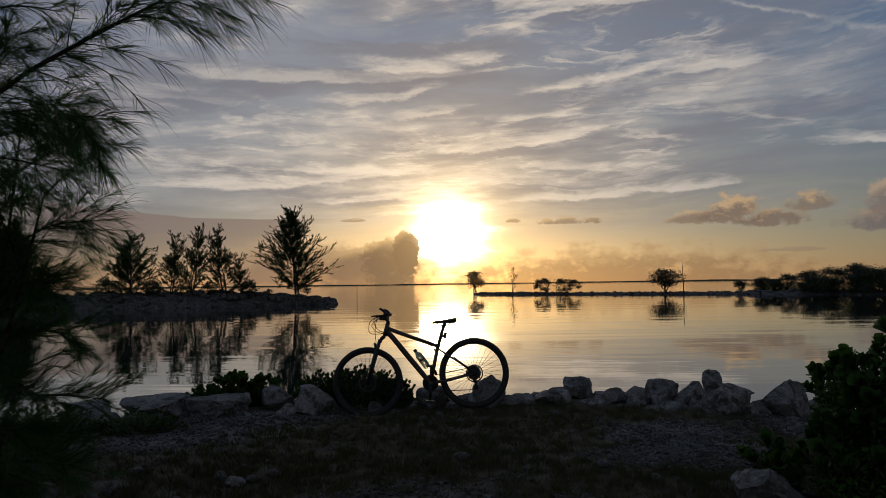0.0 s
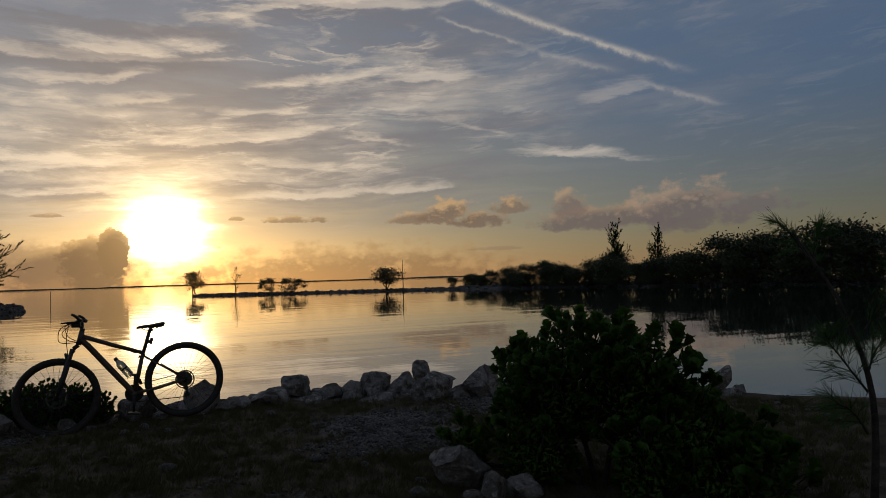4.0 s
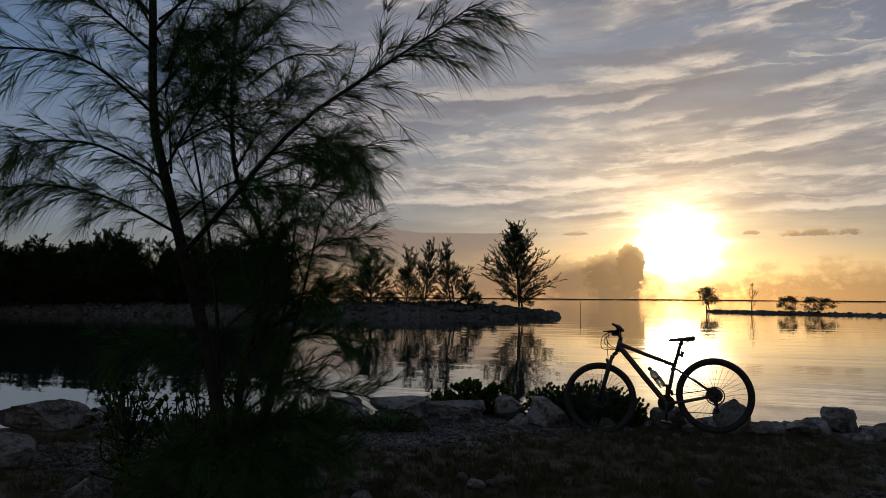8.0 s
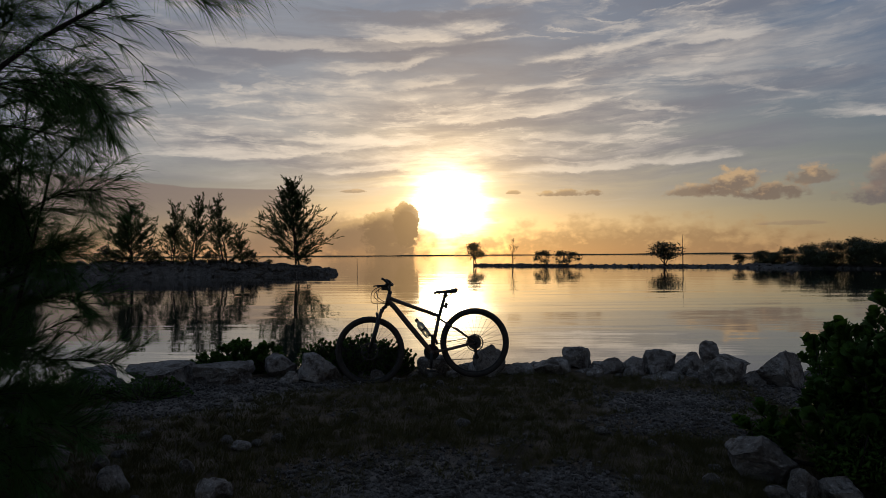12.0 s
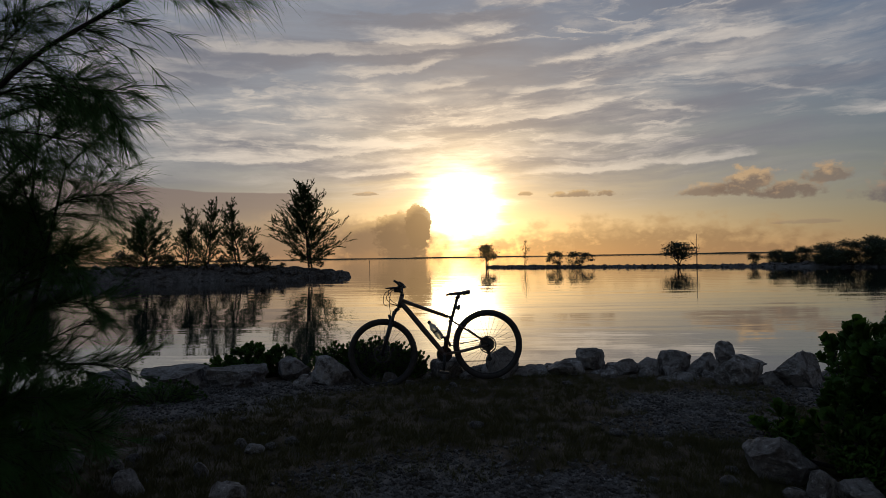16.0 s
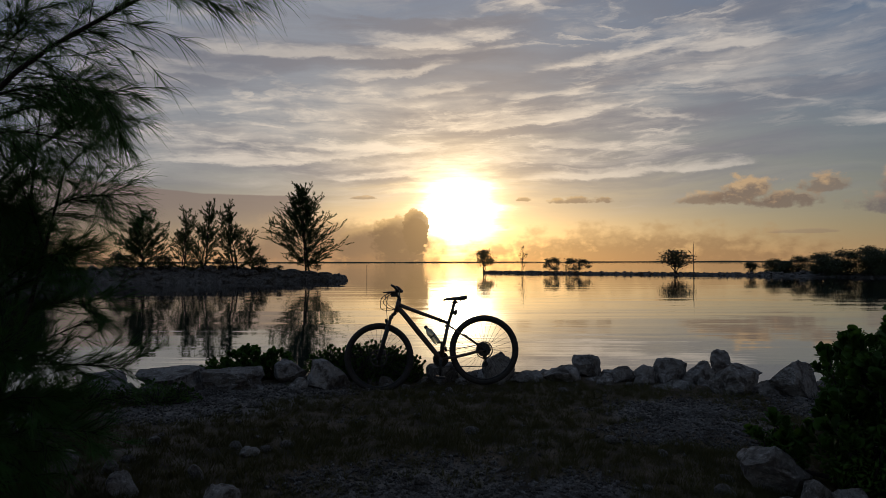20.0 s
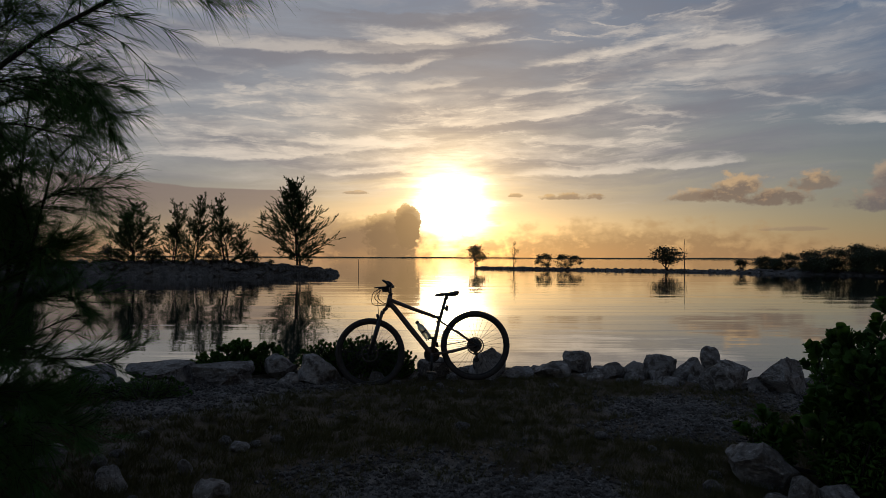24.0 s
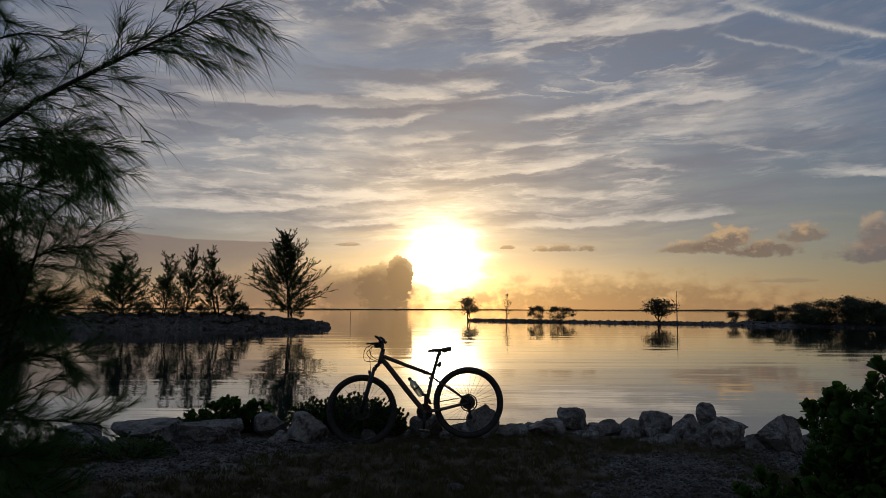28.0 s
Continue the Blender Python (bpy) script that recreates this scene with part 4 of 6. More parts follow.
# more airy limbs round the main stem
for i in range(12):
    f = (i + 0.5) / 12
    p = np.array((-2.61, 2.98, 1.60)) * (1 - f) + np.array((-2.64, 2.74, 3.2)) * f
    a = i * 2.4 + rnd.uniform(-0.4, 0.4)
    reach = rnd.uniform(0.45, 0.80) * (1.15 - 0.4 * f)
    d = np.array([math.cos(a), math.sin(a) * 0.7, 0.0]) * reach
    limb(PINE, L(p, p + d * 0.5 + np.array([0, 0, 0.20]), p + d + np.array([0, 0, rnd.uniform(0.15, 0.40)])), 0.007, 0.002, 10, 38, twig_len=0.40, **KW)
for i in range(8):
    f = i / 7
    p = np.array((-2.60, 3.52, 1.95)) * (1 - f) + np.array((-2.60, 3.45, 2.9)) * f
    a = i * 2.1 + rnd.uniform(-0.4, 0.4)
    d = np.array([math.cos(a), math.sin(a) * 0.6, 0.0]) * rnd.uniform(0.35, 0.60)
    limb(PINE, L(p, p + d * 0.5 + np.array([0, 0, 0.18]), p + d + np.array([0, 0, rnd.uniform(0.15, 0.40)])), 0.007, 0.002, 9, 38, twig_len=0.36, **KW)
# thin side stems rising through the crown
for foot, top in (((-2.50, 3.56, 0.10), (-2.22, 3.62, 2.10)), ((-2.50, 3.50, 0.15), (-2.02, 3.50, 1.75)), ((-2.62, 3.46, 0.45), (-2.78, 3.25, 2.35))):
    p, q = np.array(foot), np.array(top)
    bend = (p + q) / 2 + np.array([0.05, 0.0, 0.05])
    tube_part("trunk", L(p, bend, q), [0.014, 0.011, 0.004], BARK, PINE, 7, "thin side stem", 14)
    for i in range(4):
        f = 0.3 + 0.7 * i / 3
        o = p * (1 - f) + q * f
        a = i * 2.4 + rnd.uniform(-0.4, 0.4)
        d = np.array([math.cos(a), math.sin(a) * 0.6, 0.0]) * rnd.uniform(0.28, 0.50)
        limb(PINE, L(o, o + d * 0.5 + np.array([0, 0, 0.15]), o + d + np.array([0, 0, rnd.uniform(0.15, 0.35)])), 0.006, 0.002, 8, 38, twig_len=0.32, **KW)
# fans over the bank
for x, y, z in ((-1.95, 3.25, 0.62), (-2.15, 3.05, 0.48), (-1.80, 3.40, 0.42), (-2.10, 3.15, 0.86)):
    p, q = np.array((-2.56, 3.46, z * 0.55)), np.array((x, y, z))
    limb(PINE, L(p, (p + q) / 2 + np.array([0, 0, 0.10]), q), 0.008, 0.002, 20, 84, twig_len=0.34, droop=0.15, needle_len=0.15, needle_r=0.0009, sag=-0.05, forward=1.0, spread=0.5, **KW)
# dense skirt of fine low branches that hides the foot
for i in range(11):
    a = -2.9 + 3.0 * i / 10 + rnd.uniform(-0.2, 0.2)
    p = np.array((-2.56, 3.46, rnd.uniform(0.02, 0.32)))
    d = np.array([math.cos(a), math.sin(a) * 0.7, 0.0]) * rnd.uniform(0.40, 0.75)
    limb(PINE, L(p, p + d * 0.5 + np.array([0, 0, 0.12]), p + d + np.array([0, 0, rnd.uniform(-0.12, 0.12)])), 0.007, 0.002, 12, 46, twig_len=0.34, **KW)


def sapling_pine():
    """A young pine at the other end of the clearing."""
    tree = thing("coastal_pine", "small young coastal pine with upright needle tufts", "tree", "coastal pines", pose(3.62, 2.55, -0.05))
    rnd = np.random.default_rng(23)
    stem = Soup()
    line = curve([(0, 0, 0), (0.02, -0.01, 0.6), (-0.06, 0.09, 1.1), (-0.23, 0.23, 1.5)], 16)
    stem.tube(line, np.linspace(0.022, 0.005, 16), 8)
    finish("trunk", stem.mesh("trunk"), BARK, tree, "", True)
    kw = dict(rnd=rnd, needle_len=0.15, droop=0.15)
    limb(tree, [(-0.17, 0.18, 1.35), (-0.24, 0.22, 1.48), (-0.32, 0.24, 1.56)], 0.006, 0.002, 5, 26, twig_len=0.12, spread=0.5, **kw)
    limb(tree, [(-0.15, 0.16, 1.30), (-0.10, 0.20, 1.42), (-0.06, 0.20, 1.52)], 0.006, 0.002, 6, 26, twig_len=0.14, spread=0.5, **kw)
    limb(tree, [(0.0, 0.0, 0.62), (-0.10, 0.05, 0.78), (-0.20, 0.08, 0.92)], 0.007, 0.002, 10, 26, twig_len=0.20, **kw)
    limb(tree, [(0.0, 0.0, 0.70), (0.12, 0.02, 0.85), (0.30, 0.0, 0.95)], 0.007, 0.002, 12, 30, twig_len=0.25, **kw)
    limb(tree, [(0.0, 0.0, 0.95), (0.14, -0.02, 1.10), (0.32, -0.05, 1.18)], 0.007, 0.002, 12, 30, twig_len=0.25, **kw)
    limb(tree, [(-0.02, 0.0, 0.40), (-0.12, 0.0, 0.52), (-0.22, 0.02, 0.58)], 0.007, 0.002, 10, 26, twig_len=0.20, **kw)


sapling_pine()


def far_pine_kind(name, seed, height, spread, density, base_label, trunks=1, leafy=1.0):
    """A small feathery pine seen from afar."""
    rnd = np.random.default_rng(seed)
    tree = thing(name, base_label, "tree", "pines on the spit")
    for s in range(trunks):
        wood, green = Soup(), Soup()
        h = height * (1.0 if s == 0 else rnd.uniform(0.65, 0.92))
        lean = rnd.normal(0, 0.05, 2) + (0 if s == 0 else 0.09 * (-1) ** s)
        top = np.array([lean[0] * h, lean[1] * h, h])
        base = np.array([0.22 * s, 0.1 * s, -0.15])
        stem = curve([base, base + (top - base) * 0.35 + np.append(rnd.normal(0, 0.02 * h, 2), 0), base + (top - base) * 0.7, top], 16)
        wood.tube(stem, np.linspace(0.016 * h, 0.004 * h, 16), 6)
        for k in range(int(density * 84)):
            f = rnd.uniform(0.06, 0.98)
            i = min(int(f * 15), 14)
            a = rnd.uniform(0, 2 * math.pi)
            reach = spread * h * (0.07 + 0.36 * (1 - f) ** 0.85 * min(1.0, 0.6 + f * 2.0)) * rnd.uniform(0.35, 1.2)
            d = np.array([math.cos(a), math.sin(a), rnd.uniform(0.05, 0.65) + f * 1.0])
            tw = twig_line(stem[i], d, reach, rnd, -0.06, 0.0, 7)
            wood.tube(tw, np.linspace(0.016, 0.005, 7), 3)
            branchlets(green, tw, int((20 + reach * 34) * leafy), 0.22, 0.0075, 0.75, 0.1, rnd, 0.25, 1)
            for q in range(7):
                side = rnd.normal(0, 1, 3) * 0.55 + np.array([0, 0, 0.25])
                root = tw[rnd.integers(2, 7)]
                sub = twig_line(root, d / np.linalg.norm(d) + side, reach * rnd.uniform(0.12, 0.38), rnd, -0.05, 0.0, 5)
                wood.tube(sub, np.linspace(0.008, 0.003, 5), 3)
                branchlets(green, sub, int((16 + reach * 16) * leafy), 0.20, 0.0075, 0.75, 0.1, rnd, 0.05, 1)
        finish("trunk", wood.mesh("trunk"), BARK, tree, "", True)
        finish("crown", green.mesh("crown"), FAR_NEEDLE, tree, "thin feathery crown with gaps")
    return tree


def leaf_soup(soup, centres, normals, size, rnd):
    """Small thick pointed leaves round given centres."""
    n = len(centres)
    a = rnd.normal(0, 1, (n, 3))
    a /= np.linalg.norm(a, axis=1)[:, None]
    b = np.cross(a, rnd.normal(0, 1, (n, 3)))
    b /= np.linalg.norm(b, axis=1)[:, None] + 1e-9
    c = np.cross(a, b)
    s = (rnd.uniform(0.6, 1.3, n) * size)[:, None]
    v = np.stack([centres - a * s, centres + b * s * 0.42, centres + a * s, centres - b * s * 0.42, centres + c * s * 0.12, centres - c * s * 0.12], 1)
    tri = np.array([(0, 1, 4), (1, 2, 4), (2, 3, 4), (3, 0, 4), (1, 0, 5), (2, 1, 5), (3, 2, 5), (0, 3, 5)])
    soup.add(v.reshape(-1, 3), (np.arange(n)[:, None, None] * 6 + tri[None]).reshape(-1, 3))


def broadleaf_kind(name, seed, height, width, clumps, leaves, label, group, leaf=0.10, clear=0.25, stems=3):
    """A mangrove or shoreline shrub: several stems, a crown of leaf clumps with gaps."""
    rnd = np.random.default_rng(seed)
    tree = thing(name, label, "tree", group)
    wood, green = Soup(), Soup()
    for s in range(stems):
        foot = np.append(rnd.normal(0, width * 0.06, 2), -0.15)
        fork = np.append(rnd.normal(0, width * 0.10, 2), height * clear)
        wood.tube(curve([foot, (foot + fork) / 2 + np.append(rnd.normal(0, 0.04, 2), 0), fork], 6), np.linspace(0.05, 0.035, 6) * height * 0.45, 6)
        for k in range(clumps // stems):
            a, e = rnd.uniform(0, 2 * math.pi), rnd.uniform(0, 1) ** 0.7
            rad = width * 0.5 * rnd.uniform(0.35, 1.0) * math.sqrt(max(0.05, 1 - (e * 2 - 0.9) ** 2 * 0.7))
            c = np.array([math.cos(a) * rad, math.sin(a) * rad, height * (clear + (1 - clear) * e)])
            tw = curve([fork, (fork + c) / 2 + rnd.normal(0, 0.08, 3) * height * 0.2, c], 6)
            wood.tube(tw, np.linspace(0.028, 0.010, 6) * height * 0.4, 4)
            size = height * rnd.uniform(0.07, 0.13)
            pts = c + rnd.normal(0, 1, (leaves, 3)) * np.array([1.25, 1.25, 0.75]) * size
            leaf_soup(green, pts, None, leaf, rnd)
    finish("trunk", wood.mesh("trunk"), BARK, tree, "", True)
    finish("crown", green.mesh("crown"), MANGROVE, tree, "uneven dark leafy crown")
    return tree


# ---------------------------------------------------------------- the far shores
def spit(name, line, width, height, label, stones, seed, stone_size, tail=14.0):
    """A low bank of rubble: a long mound with loose stones along it."""
    rnd = np.random.default_rng(seed)
    k = 120
    c = curve(line, k)
    tan = np.gradient(c, axis=0)
    tan /= np.linalg.norm(tan, axis=1)[:, None]
    nor = np.stack([-tan[:, 1], tan[:, 0], np.zeros(k)], 1)
    prof = [(-1.0, -1.2), (-0.8, -0.15), (-0.55, 0.55), (-0.25, 0.92), (0.1, 1.0), (0.5, 0.8), (0.8, 0.1), (1.0, -1.2)]
    v, f = [], []
    for i in range(k):
        end = min(1.0, i / 6.0, (k - 1 - i) / tail) ** 0.7
        w, h = width * (0.35 + 0.65 * end), height * (0.15 + 0.85 * end)
        for a, b in prof:
            j = 0.34 * noise.noise((c[i][0] * 0.35, c[i][1] * 0.35, a * 3)) + 0.24 * noise.noise((c[i][0] * 1.3, c[i][1] * 1.3, a * 5))
            p = c[i] + nor[i] * a * w * 0.5
            v.append((p[0], p[1], WATER_Z + (b + j) * h))
    m = len(prof)
    for i in range(k - 1):
        for j in range(m - 1):
            f.append((i * m + j, i * m + j + 1, (i + 1) * m + j + 1, (i + 1) * m + j))
    me = bpy.data.meshes.new(name)
    me.from_pydata(v, [], f)
    bm = bmesh.new()
    bm.from_mesh(me)
    bmesh.ops.recalc_face_normals(bm, faces=bm.faces)
    bm.to_mesh(me)
    bm.free()
    bank = finish(name, me, FAR_ROCK)
    tagged(bank, label, "bank", kind="structure")
    kinds = [rock_mesh("rubble", seed * 10 + q, 1, 1, 1, 7, 2, 0.1) for q in range(5)]
    rub = Soup()
    for q in range(stones):
        i = rnd.integers(1, k - 1)
        a = rnd.uniform(-0.95, 0.95)
        end = min(1.0, i / 6.0, (k - 1 - i) / tail) ** 0.7
        w, h = width * (0.35 + 0.65 * end), height * (0.15 + 0.85 * end)
        p = c[i] + nor[i] * a * w * 0.5 + rnd.normal(0, 0.1, 3)
        z = WATER_Z + h * float(np.interp(a, [q2[0] for q2 in prof], [q2[1] for q2 in prof]))
        s = stone_size * (0.4 + 1.5 * rnd.uniform() ** 2)
        me = kinds[q % 5]
        vv = np.empty(len(me.vertices) * 3)
        me.vertices.foreach_get("co", vv)
        vv = vv.reshape(-1, 3) * np.array([s, s, s * 0.7])
        t = rnd.uniform(0, 6.28)
        rot = np.array([[math.cos(t), -math.sin(t), 0], [math.sin(t), math.cos(t), 0], [0, 0, 1]])
        rub.add(vv @ rot.T + np.array([p[0], p[1], z - 0.3 * s]), [list(pl.vertices) for pl in me.polygons])
    st = finish("rubble", rub.mesh("rubble"), FAR_ROCK, bank, "pale broken limestone rubble", True)
    st["kind"] = "stuff"
    return bank


spit("spit", [(-90, 33, 0), (-70, 39, 0), (-52, 46, 0), (-40, 50, 0), (-26, 54, 0), (-17.4, 57.4, 0), (-13, 59, 0), (-9.6, 60, 0)], 6.5, 1.15, "low bank of grey limestone rubble with young pines", 1900, 3, 0.42, 40.0)
spit("jetty", [(4.6, 101, 0), (9.5, 96.5, 0), (16.2, 91.5, 0), (28, 81.5, 0), (34.7, 76.0, 0), (41, 70, 0)], 1.8, 0.27, "thin low causeway of dark stones", 900, 5, 0.24)
spit("shore", [(34, 79, 0), (40, 71, 0), (44, 63, 0), (48.5, 54, 0), (52, 44, 0), (56, 32, 0), (60, 10, 0), (64, -20, 0)], 5.0, 0.42, "low dark mangrove shore", 500, 7, 0.40)

LONE = far_pine_kind("island_pine", 5, 6.5, 1.35, 1.35, "bushy young pine standing alone on the spit", 2)
LONE.matrix_basis = pose(-12.4, 57.9, 0.75)
SLIM = far_pine_kind("island_pine", 8, 5.0, 1.2, 0.55, "slender thin-crowned young pine on the spit", 2)
SLIM.matrix_basis = pose(-17.9, 56.2, 0.8)
copy_thing(SLIM, pose(-20.1, 55.4, 0.8, 0, 0, 130) @ Matrix.Diagonal((0.9, 0.9, 1.02, 1)))
copy_thing(SLIM, pose(-21.6, 54.9, 0.8, 0, 0, 220) @ Matrix.Diagonal((0.8, 0.8, 0.92, 1)))
copy_thing(SLIM, pose(-16.6, 56.6, 0.75, 0, 0, 300) @ Matrix.Diagonal((0.55, 0.55, 0.55, 1)))
WIDE = far_pine_kind("island_pine", 12, 4.4, 1.55, 0.85, "broad low young pine on the spit", 2)
WIDE.matrix_basis = pose(-24.4, 53.6, 0.8)
SHRUB = broadleaf_kind("shrub", 61, 1.5, 2.0, 20, 46, "low rounded shrub among the pines on the spit", "spit shrubs", 0.10, 0.05, 4)
SHRUB.matrix_basis = pose(-25.9, 53.3, 0.6)
for x, y, k in ((-23.0, 54.1, 0.9), (-16.0, 56.7, 0.75), (-20.8, 55.0, 0.6), (-18.9, 55.6, 0.7), (-11.5, 58.2, 0.35), (-14.4, 57.2, 0.3)):
    copy_thing(SHRUB, pose(x, y, 0.6, 0, 0, 97 * x) @ Matrix.Scale(k, 4))
TALL = far_pine_kind("shore_pine", 15, 5.6, 0.95, 1.5, "tall dense pine in the far shore wood", 2)
TALL.matrix_basis = pose(-32.0, 52.0, 0.7)
r = random.Random(6)
HEDGE = broadleaf_kind("shore_tree", 53, 4.6, 5.0, 32, 110, "dense dark tree in the far shore wood", "shore wood", 0.17, 0.05, 4)
HEDGE.matrix_basis = pose(-34.0, 53.0, 0.4)
for i in range(22):
    f = i / 21
    copy_thing(HEDGE, pose(-35 - 34 * f + r.uniform(-0.8, 0.8), 53.5 - 15 * f + r.uniform(-0.6, 1.6), 0.3, 0, 0, r.uniform(0, 360)) @ Matrix.Diagonal((1, 1, r.uniform(0.6, 0.85), 1)))
for i in range(44):
    f = i / 43
    x = -33 - 32 * f + r.uniform(-0.8, 0.8)
    y = 52.5 - 13.5 * f + r.uniform(-1.0, 1.6)
    copy_thing((TALL, WIDE, LONE)[i % 3], pose(x, y, 0.6, 0, 0, r.uniform(0, 360)) @ Matrix.Diagonal((1.15, 1.15, r.uniform(0.72, 0.98) * (1.0, 1.4, 0.88)[i % 3], 1)))

MAN = broadleaf_kind("mangrove", 31, 2.9, 2.1, 27, 80, "small mangrove on bare stilt stems", "causeway mangroves", 0.12, 0.24, 4)
MAN.matrix_basis = pose(4.6, 100.6, 0.0)
LOW = broadleaf_kind("mangrove", 32, 1.7, 3.6, 34, 50, "low wide mangrove bush on the causeway", "causeway mangroves", 0.11, 0.10, 5)
LOW.matrix_basis = pose(16.2, 90.8, 0.0)
copy_thing(LOW, pose(13.4, 92.9, 0.0, 0, 0, 140) @ Matrix.Diagonal((0.72, 0.72, 1.05, 1)))
copy_thing(MAN, pose(26.5, 82.2, 0.0, 0, 0, 80) @ Matrix.Diagonal((1.35, 1.35, 0.86, 1)))
THIN = far_pine_kind("sapling", 44, 3.5, 0.85, 0.30, "thin nearly bare sapling on the causeway", 1, 0.2)
THIN.matrix_basis = pose(9.6, 96.5, 0.0)
dead = thing("dead_tree", "bare dead trunk standing in the shallow water", "tree", "", pose(28.0, 80.6, -0.4))
tube_part("trunk", [(0, 0, -0.4), (0.02, 0, 1.4), (-0.03, 0, 2.8), (0.05, 0, 4.0)], [0.07, 0.055, 0.04, 0.015], WOOD, dead, 7, "", 10)
tube_part("branch", [(0, 0, 1.7), (-0.25, 0, 2.3), (-0.3, 0, 2.9)], 0.018, WOOD, dead, 5)
tube_part("branch", [(0, 0, 2.1), (0.3, 0, 2.8)], 0.016, WOOD, dead, 5)

SH = broadleaf_kind("shore_tree", 51, 3.6, 4.2, 24, 110, "dense dark mangrove on the far shore", "shore mangroves", 0.17, 0.03, 4)
SH.matrix_basis = pose(42.5, 71.0, 0.1) @ Matrix.Scale(0.68, 4)
SH2 = broadleaf_kind("shore_tree", 52, 4.2, 5.2, 28, 110, "broad dark mangrove on the far shore", "shore mangroves", 0.17, 0.03, 4)
SH2.matrix_basis = pose(46.0, 62.5, 0.1) @ Matrix.Scale(0.72, 4)
TOPS = ((20.0, 27.0, 31.0, 35.0, 38.5, 41.5, 45.4, 48.5, 51.5, 70.0), (0.0, 0.40, 0.85, 1.1, 1.2, 1.9, 2.5, 2.75, 2.9, 2.9))
for i in range(84):
    f = i / 83
    x = 34.3 + 22 * f ** 0.85 + r.uniform(-0.8, 1.8)
    y = 80 - 66 * f + r.uniform(-1.2, 1.2)
    rise = float(np.interp(math.degrees(math.atan2(x, y)), *TOPS))
    top = (EYE + math.hypot(x, y) * math.tan(radians(rise))) * r.uniform(0.68, 1.08)
    kind, tall = ((SH, 3.7), (SH2, 4.3), (HEDGE, 4.7))[i % 3]
    s = max(0.3, top / tall)
    copy_thing(kind, pose(x, y, 0.0, 0, 0, r.uniform(0, 360)) @ Matrix.Diagonal((min(s * 1.3, 1.0), min(s * 1.3, 1.0), s, 1)))
copy_thing(SLIM, pose(45.5, 61.0, 0.3) @ Matrix.Diagonal((0.8, 0.8, 1.18, 1)))
copy_thing(SLIM, pose(47.4, 57.2, 0.3, 0, 0, 90) @ Matrix.Diagonal((0.7, 0.7, 1.05, 1)))


def marker_pole():
    p = thing("marker_pole", "thin wooden marker pole standing in the water", "pole", "", pose(-8.1, 64.6, -0.6))
    tube_part("pole", [(0, 0, 0), (0.01, 0, 0.8), (0, 0, 1.7)], [0.028, 0.026, 0.022], WOOD, p, 8)


marker_pole()


def far_land():
    """A low line of land on the horizon."""
    v, f = [], []
    k = 160
    for i in range(k):
        a = radians(-75 + 150 * i / (k - 1))
        top = WATER_Z + 4.2 + 2.2 * noise.noise((i * 0.21, 0, 0)) + 1.2 * noise.noise((i * 0.9, 3, 0))
        for d, z in ((2900, WATER_Z - 2), (2950, top), (3000, top), (3050, WATER_Z - 2)):
            v.append((d * math.sin(a), d * math.cos(a), z))
    for i in range(k - 1):
        for j in range(3):
            f.append((i * 4 + j, i * 4 + j + 1, i * 4 + j + 5, i * 4 + j + 4))
    me = bpy.data.meshes.new("backdrop")
    me.from_pydata(v, [], f)
    tagged(finish("backdrop", me, FAR_LAND), "thin dark line of far land on the horizon", "land", kind="structure")


far_land()


# ---------------------------------------------------------------- fleshy-leaved shore bushes
def leaf_blade(bm, root, d, up, length, width):
    """One thick spoon-shaped leaf."""
    d = d.normalized()
    s = d.cross(up)
    s = s.normalized() if s.length > 1e-4 else Vector((1, 0, 0))
    n = s.cross(d)
    rows = []
    for f, w, c in ((0.0, 0.12, 0.0), (0.35, 0.50, 0.05), (0.68, 0.98, 0.06), (0.88, 0.92, 0.0), (0.97, 0.62, -0.02), (1.0, 0.28, -0.03)):
        mid = root + d * length * f + n * length * c
        rows.append([bm.verts.new(mid + s * width * 0.5 * w * k + n * width * 0.12 * abs(k) * w) for k in (-1, 0, 1)])
    for a, b in zip(rows, rows[1:]):
        for i in range(2):
            bm.faces.new((a[i], a[i + 1], b[i + 1], b[i]))


def rosette_mesh(seed, leaves=15, length=0.085, width=0.050):
    r = random.Random(seed)
    bm = bmesh.new()
    for i in range(leaves):
        a = i * 2.4 + r.uniform(-0.3, 0.3)
        tilt = r.uniform(0.15, 1.05) * (0.35 + 0.65 * i / leaves)
        d = Vector((math.cos(a) * math.sin(tilt), math.sin(a) * math.sin(tilt), math.cos(tilt)))
        leaf_blade(bm, Vector((0, 0, 0.002 * (leaves - i))), d, Vector((0, 0, 1)), length * r.uniform(0.7, 1.15), width * r.uniform(0.8, 1.15))
    bmesh.ops.solidify(bm, geom=bm.faces[:], thickness=0.0018)
    me = bpy.data.meshes.new("sprig")
    bmesh.ops.recalc_face_normals(bm, faces=bm.faces)
    bm.to_mesh(me)
    bm.free()
    me.materials.append(LEAF)
    me.polygons.foreach_set("use_smooth", [True] * len(me.polygons))
    return me


ROSETTES = [rosette_mesh(s) for s in range(6)]


